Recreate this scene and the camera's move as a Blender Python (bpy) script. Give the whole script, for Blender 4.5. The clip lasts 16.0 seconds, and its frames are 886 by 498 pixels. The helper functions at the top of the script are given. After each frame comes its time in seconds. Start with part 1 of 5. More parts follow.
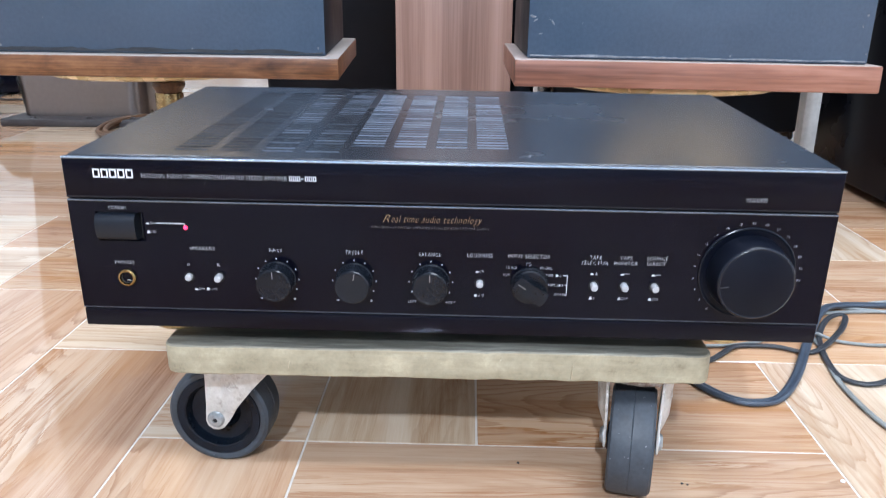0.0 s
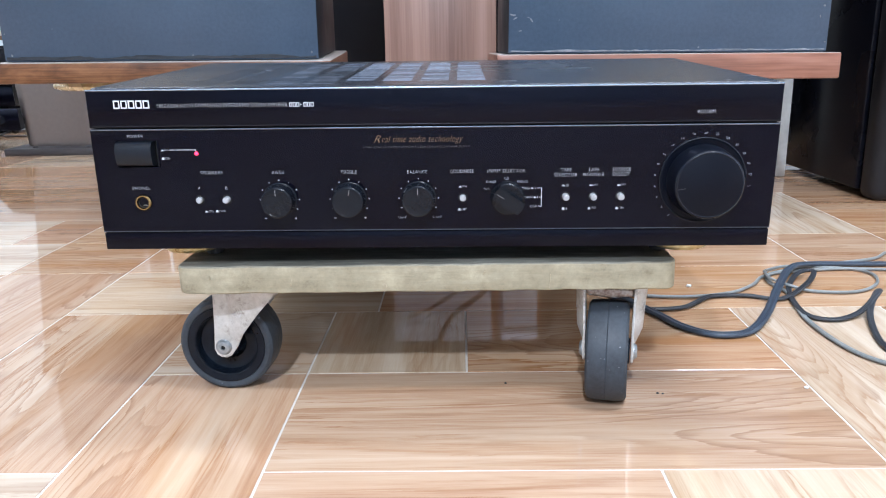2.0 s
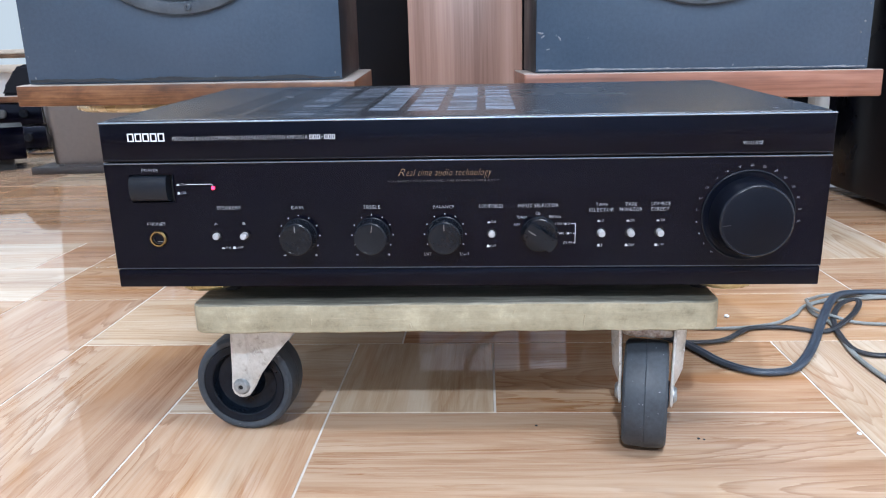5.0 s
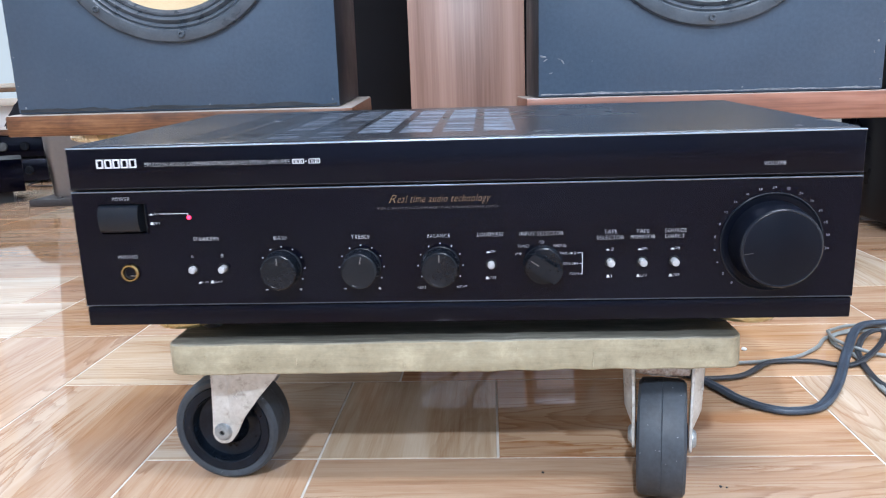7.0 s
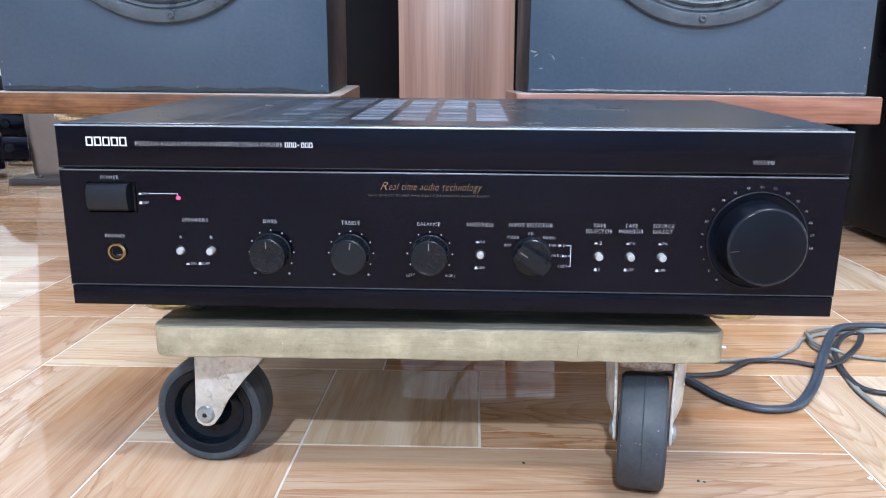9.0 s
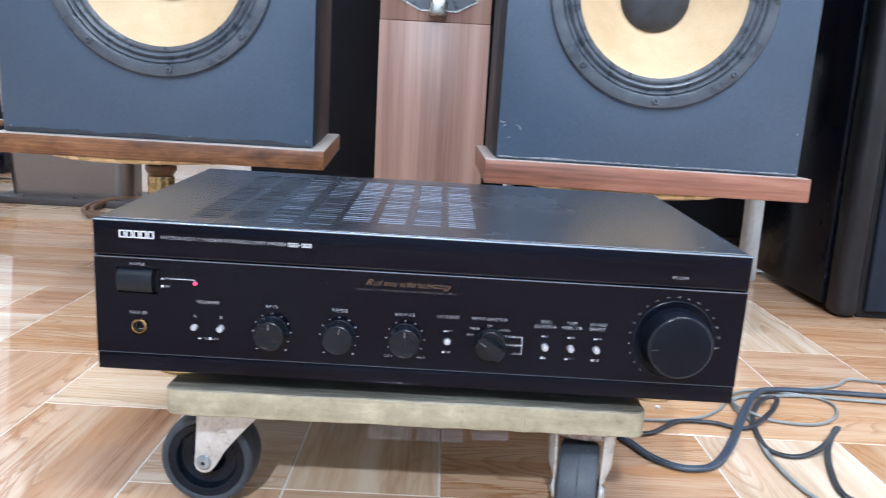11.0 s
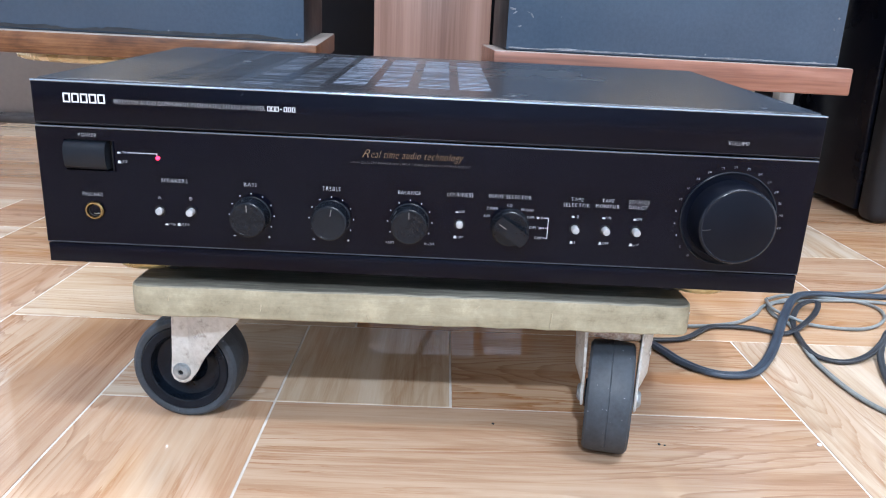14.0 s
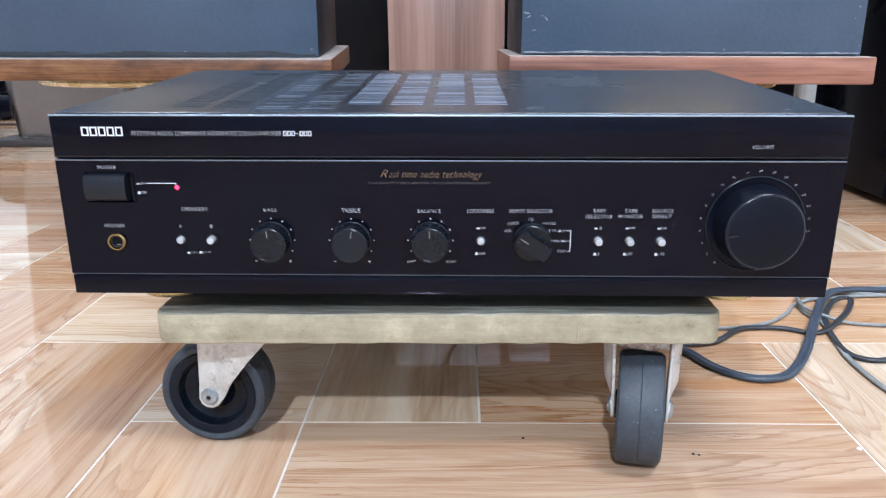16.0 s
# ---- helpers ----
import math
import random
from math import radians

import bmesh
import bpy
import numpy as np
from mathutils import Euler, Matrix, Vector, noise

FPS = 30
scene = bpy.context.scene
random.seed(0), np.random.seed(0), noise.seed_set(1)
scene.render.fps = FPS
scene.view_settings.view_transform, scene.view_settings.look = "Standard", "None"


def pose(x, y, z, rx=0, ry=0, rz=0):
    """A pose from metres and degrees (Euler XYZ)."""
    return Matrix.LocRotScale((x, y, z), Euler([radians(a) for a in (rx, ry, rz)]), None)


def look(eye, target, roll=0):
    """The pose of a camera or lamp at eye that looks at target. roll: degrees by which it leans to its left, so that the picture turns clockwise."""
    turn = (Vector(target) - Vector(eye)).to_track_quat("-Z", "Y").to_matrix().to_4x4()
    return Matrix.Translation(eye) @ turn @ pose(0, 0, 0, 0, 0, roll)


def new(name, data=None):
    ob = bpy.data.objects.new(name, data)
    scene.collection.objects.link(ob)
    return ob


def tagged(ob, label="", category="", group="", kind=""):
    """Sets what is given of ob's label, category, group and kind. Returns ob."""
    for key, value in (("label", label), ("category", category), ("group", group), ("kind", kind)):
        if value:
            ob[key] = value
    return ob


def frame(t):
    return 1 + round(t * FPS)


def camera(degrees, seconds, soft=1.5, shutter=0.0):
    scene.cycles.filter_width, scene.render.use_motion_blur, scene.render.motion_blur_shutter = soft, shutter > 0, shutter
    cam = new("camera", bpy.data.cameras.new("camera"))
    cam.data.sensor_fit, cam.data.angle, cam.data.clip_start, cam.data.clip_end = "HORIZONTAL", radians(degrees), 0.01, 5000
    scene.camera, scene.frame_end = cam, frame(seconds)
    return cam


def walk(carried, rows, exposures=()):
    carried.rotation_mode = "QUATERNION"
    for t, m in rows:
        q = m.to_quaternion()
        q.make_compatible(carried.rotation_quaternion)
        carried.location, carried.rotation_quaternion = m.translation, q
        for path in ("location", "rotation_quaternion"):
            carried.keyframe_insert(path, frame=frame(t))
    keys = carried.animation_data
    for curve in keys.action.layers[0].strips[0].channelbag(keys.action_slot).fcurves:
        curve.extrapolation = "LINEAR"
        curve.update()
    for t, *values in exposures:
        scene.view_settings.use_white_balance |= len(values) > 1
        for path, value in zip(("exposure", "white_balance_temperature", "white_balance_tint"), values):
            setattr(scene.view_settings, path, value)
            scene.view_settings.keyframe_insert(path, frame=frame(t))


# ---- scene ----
cam = camera(59.9, 16.0, soft=1.05, shutter=0.9)
PATH = [
    (0, (0.0141, -0.4226, 0.3124), (-0.0458, 1.4749, -0.3168), 0.36),
    (0.5, (0.0124, -0.429, 0.3199), (-0.0385, 1.4745, -0.2918), 0.35),
    (1, (0.0107, -0.4389, 0.3139), (-0.0395, 1.4714, -0.2764), 0.01),
    (1.5, (0.0205, -0.4755, 0.2602), (-0.0247, 1.455, -0.2605), -0.58),
    (2, (0.0212, -0.4918, 0.2468), (-0.0273, 1.4416, -0.2625), -1.12),
    (2.5, (0.0192, -0.4815, 0.2538), (-0.0483, 1.4516, -0.2545), -1.56),
    (3, (0.0208, -0.4692, 0.2589), (-0.0607, 1.4619, -0.2551), -1.75),
    (3.5, (0.0206, -0.4667, 0.2604), (-0.0703, 1.4624, -0.2595), -1.6),
    (4, (0.0198, -0.4647, 0.2634), (-0.0792, 1.4635, -0.2583), -1.45),
    (6.5, (0.0177, -0.4448, 0.2438), (-0.1087, 1.5106, -0.1565), -1.9),
    (7, (0.0225, -0.4241, 0.2489), (-0.1023, 1.5307, -0.1553), -2.11),
    (7.5, (0.0255, -0.415, 0.2468), (-0.0856, 1.539, -0.165), -1.62),
    (8, (0.023, -0.4196, 0.2446), (-0.0746, 1.5331, -0.1765), -0.98),
    (10.3, (0.0113, -0.4569, 0.2697), (-0.0376, 1.4975, -0.1494), 1.73),
    (10.5, (0.0103, -0.4759, 0.2817), (-0.0316, 1.4815, -0.1264), 2.13),
    (11, (0.013, -0.5023, 0.3128), (0.0258, 1.4611, -0.068), 3.04),
    (11.5, (0.0183, -0.4923, 0.3005), (0.0863, 1.4671, -0.0946), 3.24),
    (12, (0.0149, -0.4471, 0.2646), (0.089, 1.4998, -0.187), 3.35),
    (12.5, (0.0102, -0.4172, 0.2639), (0.0263, 1.5121, -0.2628), 3.6),
    (13, (0.0141, -0.4223, 0.2574), (0.0075, 1.4991, -0.2977), 3.0),
    (13.5, (0.0107, -0.4274, 0.2567), (0.0203, 1.4953, -0.2941), 2.78),
    (14, (0.0104, -0.4295, 0.2602), (0.0245, 1.4921, -0.294), 2.34),
    (14.5, (0.0077, -0.4245, 0.264), (0.0114, 1.4966, -0.292), 1.32),
    (15, (0.0137, -0.4227, 0.2679), (0.0025, 1.4984, -0.2882), 0.44),
    (15.5, (0.014, -0.4222, 0.265), (-0.014, 1.4991, -0.29), -0.17),
    (16, (0.0112, -0.4232, 0.2677), (-0.0359, 1.499, -0.2825), -0.49),
]
walk(cam, [(t, look(eye, target, roll)) for t, eye, target, roll in PATH],
     exposures=[(0, 0.18), (1, 0.20), (2, 0.08), (4, 0.0), (6.5, 0.11), (8, 0.14), (10.5, 0.18), (12.5, 0.16), (13.5, 0.11), (16, 0.13)])

# ---------------------------------------------------------------- light
world = bpy.data.worlds.new("room_air")
scene.world = world
world.use_nodes = True
world.node_tree.nodes["Background"].inputs[0].default_value = (0.75, 0.85, 1.0, 1)
world.node_tree.nodes["Background"].inputs[1].default_value = 0.25


def area_lamp(name, at, target, sx, sy, watts, colour):
    lamp = bpy.data.lights.new(name, "AREA")
    lamp.shape, lamp.size, lamp.size_y, lamp.energy, lamp.color = "RECTANGLE", sx, sy, watts, colour
    ob = new(name, lamp)
    ob.matrix_world = look(at, target)
    return ob


COOL = (0.735, 0.838, 1.0)
area_lamp("tube_light_front", (0.80, -1.1, 2.70), (0.80, -1.1, 0), 1.3, 0.25, 68, COOL)
area_lamp("tube_light_rear", (0.70, 0.50, 2.70), (0.70, 0.50, 0), 1.3, 0.25, 40, COOL)
# added fill lamp that brightens the floor and pedestal at left rear
area_lamp("tube_light_side", (-1.30, 1.70, 2.70), (-1.30, 1.70, 0), 0.25, 1.3, 50, COOL)
area_lamp("window_daylight", (-1.75, 2.86, 1.25), (-0.6, 0.0, 0.2), 1.25, 1.5, 1.3, (0.80, 0.90, 1.0))
area_lamp("wall_bulb", (-0.25, -2.42, 2.14), (0.0, 0.3, 0.1), 0.09, 0.09, 100, COOL)


# ---------------------------------------------------------------- materials
def shader(name):
    m = bpy.data.materials.new(name)
    m.use_nodes = True
    nt = m.node_tree
    return m, nt, nt.nodes["Principled BSDF"]


def node(nt, kind, **values):
    n = nt.nodes.new(kind)
    for key, v in values.items():
        n.inputs[key.replace("_", " ")].default_value = v
    return n


def coords(nt, stretch=(1, 1, 1), shift=0.0):
    tc = nt.nodes.new("ShaderNodeTexCoord")
    mp = nt.nodes.new("ShaderNodeMapping")
    mp.inputs["Scale"].default_value = stretch
    nt.links.new(tc.outputs["Object"], mp.inputs["Vector"])
    if shift:
        info = nt.nodes.new("ShaderNodeObjectInfo")
        mul = nt.nodes.new("ShaderNodeMath")
        mul.operation = "MULTIPLY"
        mul.inputs[1].default_value = shift
        nt.links.new(info.outputs["Random"], mul.inputs[0])
        nt.links.new(mul.outputs[0], mp.inputs["Location"])
    return mp.outputs["Vector"]


def ramp(nt, fac, stops):
    r = nt.nodes.new("ShaderNodeValToRGB")
    while len(r.color_ramp.elements) < len(stops):
        r.color_ramp.elements.new(0.5)
    for e, (p, c) in zip(r.color_ramp.elements, stops):
        e.position, e.color = p, (*c, 1)
    nt.links.new(fac, r.inputs["Fac"])
    return r.outputs["Color"]


def noise_tex(nt, vec, scale, detail=4, rough=0.55, distort=0.0):
    n = node(nt, "ShaderNodeTexNoise", Scale=scale, Detail=detail, Roughness=rough, Distortion=distort)
    nt.links.new(vec, n.inputs["Vector"])
    return n.outputs["Fac"]


def mix_value(nt, a, b, f, mode="MIX"):
    m = nt.nodes.new("ShaderNodeMix")
    m.data_type, m.blend_type = "RGBA", mode
    for sock, v in ((m.inputs[0], f), (m.inputs[6], a), (m.inputs[7], b)):
        if hasattr(v, "links"):
            nt.links.new(v, sock)
        else:
            sock.default_value = v if isinstance(v, float) else (*v, 1)
    return m.outputs[2]


def bump(nt, bsdf, height, strength, distance):
    b = node(nt, "ShaderNodeBump", Strength=strength, Distance=distance)
    nt.links.new(height, b.inputs["Height"])
    nt.links.new(b.outputs["Normal"], bsdf.inputs["Normal"])


def surface(name, dark, light, rough, metal=0.0, coarse=8.0, fine=90.0, relief=0.0, spread=0.12, spec=0.5, stretch=(1, 1, 1), ior=1.5):
    """A worn surface: two scales of tone, uneven gloss, fine relief."""
    m, nt, bs = shader(name)
    v = coords(nt, stretch)
    big, small = noise_tex(nt, v, coarse), noise_tex(nt, v, fine, 3)
    tone = mix_value(nt, big, small, 0.35)
    nt.links.new(ramp(nt, tone, [(0.36, dark), (0.64, light)]), bs.inputs["Base Color"])
    rr = ramp(nt, big, [(0.3, (max(rough - spread, 0.02),) * 3), (0.7, (rough + spread,) * 3)])
    nt.links.new(rr, bs.inputs["Roughness"])
    bs.inputs["Metallic"].default_value = metal
    bs.inputs["Specular IOR Level"].default_value = spec
    bs.inputs["IOR"].default_value = ior
    if relief:
        bump(nt, bs, small, 0.6, relief)
    return m


def plain(name, colour, rough, metal=0.0, spec=0.5):
    m, nt, bs = shader(name)
    bs.inputs["Base Color"].default_value = (*colour, 1)
    bs.inputs["Roughness"].default_value = rough
    bs.inputs["Metallic"].default_value = metal
    bs.inputs["Specular IOR Level"].default_value = spec
    return m


def glow(name, colour, strength):
    m, nt, bs = shader(name)
    bs.inputs["Base Color"].default_value = (*colour, 1)
    bs.inputs["Emission Color"].default_value = (*colour, 1)
    bs.inputs["Emission Strength"].default_value = strength
    return m


def wood_tile(name, tones, streaks, rings):
    """Printed and glazed wood-look porcelain; the grain runs along each piece's own x."""
    m, nt, bs = shader(name)
    flow = noise_tex(nt, coords(nt, (1.0, 2.2, 1.0), 37.0), 2.4, 3, 0.5)
    broad = noise_tex(nt, coords(nt, (0.9, 9.0, 1.0), 37.0), 2.3, 4, 0.55, 0.6)
    streak = noise_tex(nt, coords(nt, (1.7, 38.0, 1.0), 37.0), 2.4, 7, 0.66, 0.7)
    fibre = noise_tex(nt, coords(nt, (13.0, 430.0, 1.0), 37.0), 1.5, 6, 0.75, 0.3)
    base = ramp(nt, mix_value(nt, mix_value(nt, streak, broad, 0.55), fibre, 0.19), tones)
    # growth rings: level lines of a stretched field, so that they close to pointed arches
    field = noise_tex(nt, coords(nt, (1.5, 8.5, 1.0), 37.0), 1.8, 1.5, 0.30, 0.2)
    wobble = noise_tex(nt, coords(nt, (9.0, 60.0, 1.0), 37.0), 2.0, 3, 0.6)
    level = nt.nodes.new("ShaderNodeMath")
    level.operation = "MULTIPLY_ADD"
    level.inputs[1].default_value = rings
    nt.links.new(field, level.inputs[0])
    nt.links.new(wobble, level.inputs[2])
    saw = nt.nodes.new("ShaderNodeMath")
    saw.operation = "FRACT"
    nt.links.new(level.outputs[0], saw.inputs[0])
    arcs = ramp(nt, saw.outputs[0], [(0.0, (0.10,) * 3), (0.50, (0.10,) * 3), (0.80, (0.80,) * 3), (0.86, (0.85,) * 3), (0.93, (0.0,) * 3)])
    where = ramp(nt, noise_tex(nt, coords(nt, (1.3, 5.0, 1.0), 51.0), 1.7, 2, 0.4), [(0.47, (0.05,) * 3), (0.58, (0.80,) * 3)])
    arcs = mix_value(nt, arcs, where, 1.0, "MULTIPLY")
    arcs = mix_value(nt, arcs, ramp(nt, fibre, [(0.35, (0.35,) * 3), (0.6, (1, 1, 1))]), 1.0, "MULTIPLY")
    colour = mix_value(nt, base, tones[0][1], arcs)
    # long thin reddish veins, few and broken
    vein = noise_tex(nt, coords(nt, (0.9, 15.0, 1.0), 37.0), 2.2, 7, 0.62, 0.5)
    lines = ramp(nt, vein, [(0.45, (0, 0, 0)), (0.490, (0.55,) * 3), (0.502, (1, 1, 1)), (0.510, (0, 0, 0))])
    sparse = ramp(nt, noise_tex(nt, coords(nt, (1.6, 5.0, 1.0), 23.0), 2.3, 3), [(0.50, (0, 0, 0)), (0.64, (streaks,) * 3)])
    colour = mix_value(nt, colour, (0.34, 0.150, 0.062), mix_value(nt, lines, sparse, 1.0, "MULTIPLY"))
    # soft orange-brown bands
    band = ramp(nt, noise_tex(nt, coords(nt, (0.7, 9.0, 1.0), 61.0), 1.8, 4, 0.6, 0.4), [(0.53, (0, 0, 0)), (0.60, (0.42 * streaks,) * 3), (0.70, (0.62 * streaks,) * 3)])
    colour = mix_value(nt, colour, (0.41, 0.205, 0.090), band)
    # every piece has its own print: some redder, some paler
    info = nt.nodes.new("ShaderNodeObjectInfo")
    other = nt.nodes.new("ShaderNodeMath")
    other.operation = "MULTIPLY"
    other.inputs[1].default_value = 7.31
    nt.links.new(info.outputs["Random"], other.inputs[0])
    part_of = nt.nodes.new("ShaderNodeMath")
    part_of.operation = "FRACT"
    nt.links.new(other.outputs[0], part_of.inputs[0])
    hsv = nt.nodes.new("ShaderNodeHueSaturation")
    for source, target, low, high in ((info.outputs["Random"], "Saturation", 0.90, 1.10), (part_of.outputs[0], "Value", 0.85, 0.97)):
        span = nt.nodes.new("ShaderNodeMapRange")
        span.inputs["To Min"].default_value, span.inputs["To Max"].default_value = low, high
        nt.links.new(source, span.inputs["Value"])
        nt.links.new(span.outputs["Result"], hsv.inputs[target])
    nt.links.new(colour, hsv.inputs["Color"])
    nt.links.new(hsv.outputs["Color"], bs.inputs["Base Color"])
    nt.links.new(ramp(nt, flow, [(0.3, (0.025,) * 3), (0.7, (0.055,) * 3)]), bs.inputs["Roughness"])
    bs.inputs["IOR"].default_value = 1.62
    bump(nt, bs, streak, 0.025, 0.0005)
    return m


def veneer(name, tones, grain_axis, rough=0.38, scale=1.0, dusty=False, along=0.9, fine_share=0.38):
    m, nt, bs = shader(name)
    st = [16.0 * scale] * 3
    st["xyz".index(grain_axis)] = along * scale
    fine = [160.0 * scale] * 3
    fine["xyz".index(grain_axis)] = 4.0 * scale
    broad = noise_tex(nt, coords(nt, st), 1.4, 5, 0.6, 0.5)
    pores = noise_tex(nt, coords(nt, fine), 1.6, 3, 0.6)
    colour = ramp(nt, mix_value(nt, broad, pores, fine_share), tones)
    if dusty:
        geo = nt.nodes.new("ShaderNodeNewGeometry")
        sep = nt.nodes.new("ShaderNodeSeparateXYZ")
        nt.links.new(geo.outputs["Normal"], sep.inputs[0])
        settle = ramp(nt, sep.outputs["Z"], [(0.45, (0, 0, 0)), (0.95, (0.75, 0.75, 0.75))])
        colour = mix_value(nt, colour, (0.42, 0.39, 0.37), settle)
    nt.links.new(colour, bs.inputs["Base Color"])
    bs.inputs["Roughness"].default_value = rough
    bump(nt, bs, pores, 0.25, 0.0004)
    return m


def scuffed_rubber(name, dark, light, rough, coarse, fine, relief):
    """Grey rubber with small pale nicks."""
    m = surface(name, dark, light, rough, coarse=coarse, fine=fine, relief=relief)
    nt = m.node_tree
    bs = nt.nodes["Principled BSDF"]
    was = bs.inputs["Base Color"].links[0].from_socket
    nick = ramp(nt, noise_tex(nt, coords(nt), 620.0, 1, 0.4), [(0.765, (0, 0, 0)), (0.80, (0.7, 0.7, 0.7))])
    nt.links.new(mix_value(nt, was, (0.34, 0.36, 0.38), nick), bs.inputs["Base Color"])
    return m


TILE_WARM = wood_tile("wood_look_tile_warm", [(0.34, (0.26, 0.118, 0.056)), (0.43, (0.42, 0.236, 0.138)), (0.50, (0.510, 0.325, 0.206)), (0.57, (0.555, 0.385, 0.258)), (0.66, (0.590, 0.440, 0.318))], 1.0, 24.0)
TILE_PALE = wood_tile("wood_look_tile_pale", [(0.34, (0.34, 0.200, 0.122)), (0.43, (0.500, 0.362, 0.248)), (0.50, (0.590, 0.462, 0.338)), (0.57, (0.640, 0.522, 0.402)), (0.66, (0.685, 0.582, 0.468))], 0.6, 20.0)
TILE_MID = wood_tile("wood_look_tile_beige", [(0.34, (0.28, 0.132, 0.064)), (0.43, (0.435, 0.256, 0.152)), (0.50, (0.530, 0.350, 0.226)), (0.57, (0.578, 0.412, 0.284)), (0.66, (0.612, 0.470, 0.348))], 1.0, 22.0)
GROUT = surface("white_grout", (0.48, 0.44, 0.39), (0.70, 0.66, 0.61), 0.6, coarse=14, relief=0.0003)
PANEL = surface("black_anodised_aluminium", (0.0007, 0.0008, 0.0032), (0.0014, 0.0014, 0.0048), 0.18, coarse=7, fine=700, spread=0.05, spec=0.20)
PANEL.node_tree.nodes["Principled BSDF"].inputs["Specular Tint"].default_value = (0.76, 0.80, 1.0, 1)
PANEL_GLOSS = surface("glossy_black_rolled_edge", (0.005, 0.007, 0.013), (0.008, 0.011, 0.019), 0.24, coarse=20, fine=400, spread=0.04, spec=0.55)
LID = surface("black_lacquered_steel", (0.0072, 0.0108, 0.0178), (0.0115, 0.0162, 0.0250), 0.26, coarse=9, fine=420, spread=0.03, spec=0.5, ior=2.35)
KNOB = surface("matt_black_plastic", (0.0040, 0.0056, 0.0092), (0.0064, 0.0088, 0.0136), 0.26, coarse=40, fine=900, spread=0.02, spec=0.25)
ROCKER = surface("smooth_black_button_plastic", (0.0045, 0.0065, 0.0105), (0.007, 0.0098, 0.0155), 0.30, coarse=30, fine=500, spread=0.03, spec=0.3)
# black groove edge with its highlight painted in as blue-grey
EDGE = plain("groove_shine_edge", (0.20, 0.24, 0.30), 0.2, 0.9)
RING = plain("glossy_black_ring", (0.007, 0.009, 0.014), 0.22, 0.0, 0.2)
EDGE_DIM = plain("dull_black_edge", (0.07, 0.08, 0.10), 0.3, 0.6)
EDGE_DARK = plain("glossy_black_edge", (0.03, 0.034, 0.042), 0.25, 0.5)
# bluish highlight of the fascia's top edge, painted as a pale colour
EDGE_SHINE = plain("top_shine_edge", (0.46, 0.58, 0.72), 0.25, 0.9)
DISH = plain("deep_black_dish", (0.002, 0.003, 0.007), 0.30, 0.0, 0.12)
VOL_BLACK = surface("satin_black_volume_knob", (0.0034, 0.0046, 0.0090), (0.0052, 0.0068, 0.0122), 0.34, coarse=30, fine=900, spread=0.04, spec=0.12)
VOL_EDGE = plain("polished_black_knob_rim", (0.008, 0.011, 0.018), 0.22, 0.0, 0.25)
INK_FAINT = surface("faint_grey_line", (0.030, 0.032, 0.036), (0.050, 0.053, 0.058), 0.6, coarse=300, fine=2000)
VOID = plain("dark_gap", (0.004, 0.004, 0.005), 0.8)
INK = surface("white_screen_print", (0.52, 0.54, 0.57), (0.68, 0.70, 0.73), 0.6, coarse=300, fine=2000)
INK_DIM = surface("faded_grey_print", (0.10, 0.10, 0.10), (0.17, 0.16, 0.16), 0.6, coarse=300, fine=2000)
INK_GOLD = surface("gold_screen_print", (0.15, 0.090, 0.045), (0.25, 0.155, 0.085), 0.45, coarse=300, fine=2000)
BUTTON = surface("grey_push_button_plastic", (0.30, 0.31, 0.33), (0.42, 0.43, 0.45), 0.38, coarse=200, fine=900)
BRASS = surface("gold_plated_metal", (0.27, 0.19, 0.085), (0.44, 0.32, 0.16), 0.25, 1.0, coarse=60, fine=600)
RED = glow("red_indicator", (1.0, 0.03, 0.10), 3.2)
SINK = surface("dusty_heat_sink_aluminium", (0.008, 0.009, 0.011), (0.024, 0.026, 0.030), 0.5, 0.3, coarse=30, fine=300)


# light caught by the rungs' front edges, painted as a patchy pale colour
def rung_shine(name, dark, light):
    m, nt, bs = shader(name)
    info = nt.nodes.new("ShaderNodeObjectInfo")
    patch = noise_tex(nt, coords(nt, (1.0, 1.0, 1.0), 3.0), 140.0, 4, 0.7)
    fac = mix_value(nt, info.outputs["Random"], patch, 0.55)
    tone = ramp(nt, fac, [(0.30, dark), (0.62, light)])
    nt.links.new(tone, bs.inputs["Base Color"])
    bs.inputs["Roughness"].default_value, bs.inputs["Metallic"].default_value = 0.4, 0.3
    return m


# one steel edge in three strengths of painted shine
RUNG_SHINE_BRIGHT = rung_shine("bright_rung_shine", (0.075, 0.095, 0.13), (0.26, 0.305, 0.385))
RUNG_SHINE_MID = rung_shine("mid_rung_shine", (0.018, 0.024, 0.034), (0.13, 0.155, 0.20))
RUNG_SHINE_DIM = rung_shine("dim_rung_shine", (0.010, 0.012, 0.016), (0.036, 0.044, 0.056))
CARTON = surface("pale_lilac_grey_card", (0.40, 0.385, 0.43), (0.50, 0.485, 0.53), 0.7, coarse=10)
DULL_GREY = surface("dull_grey_knob_plastic", (0.035, 0.038, 0.042), (0.085, 0.09, 0.095), 0.4, coarse=60)
STEEL_BOX = surface("dark_chassis_steel", (0.004, 0.005, 0.008), (0.008, 0.010, 0.014), 0.45, spec=0.2)
FOOT_GOLD = surface("worn_gold_foot_plastic", (0.34, 0.25, 0.10), (0.56, 0.47, 0.27), 0.28, 0.85, coarse=34, fine=300)
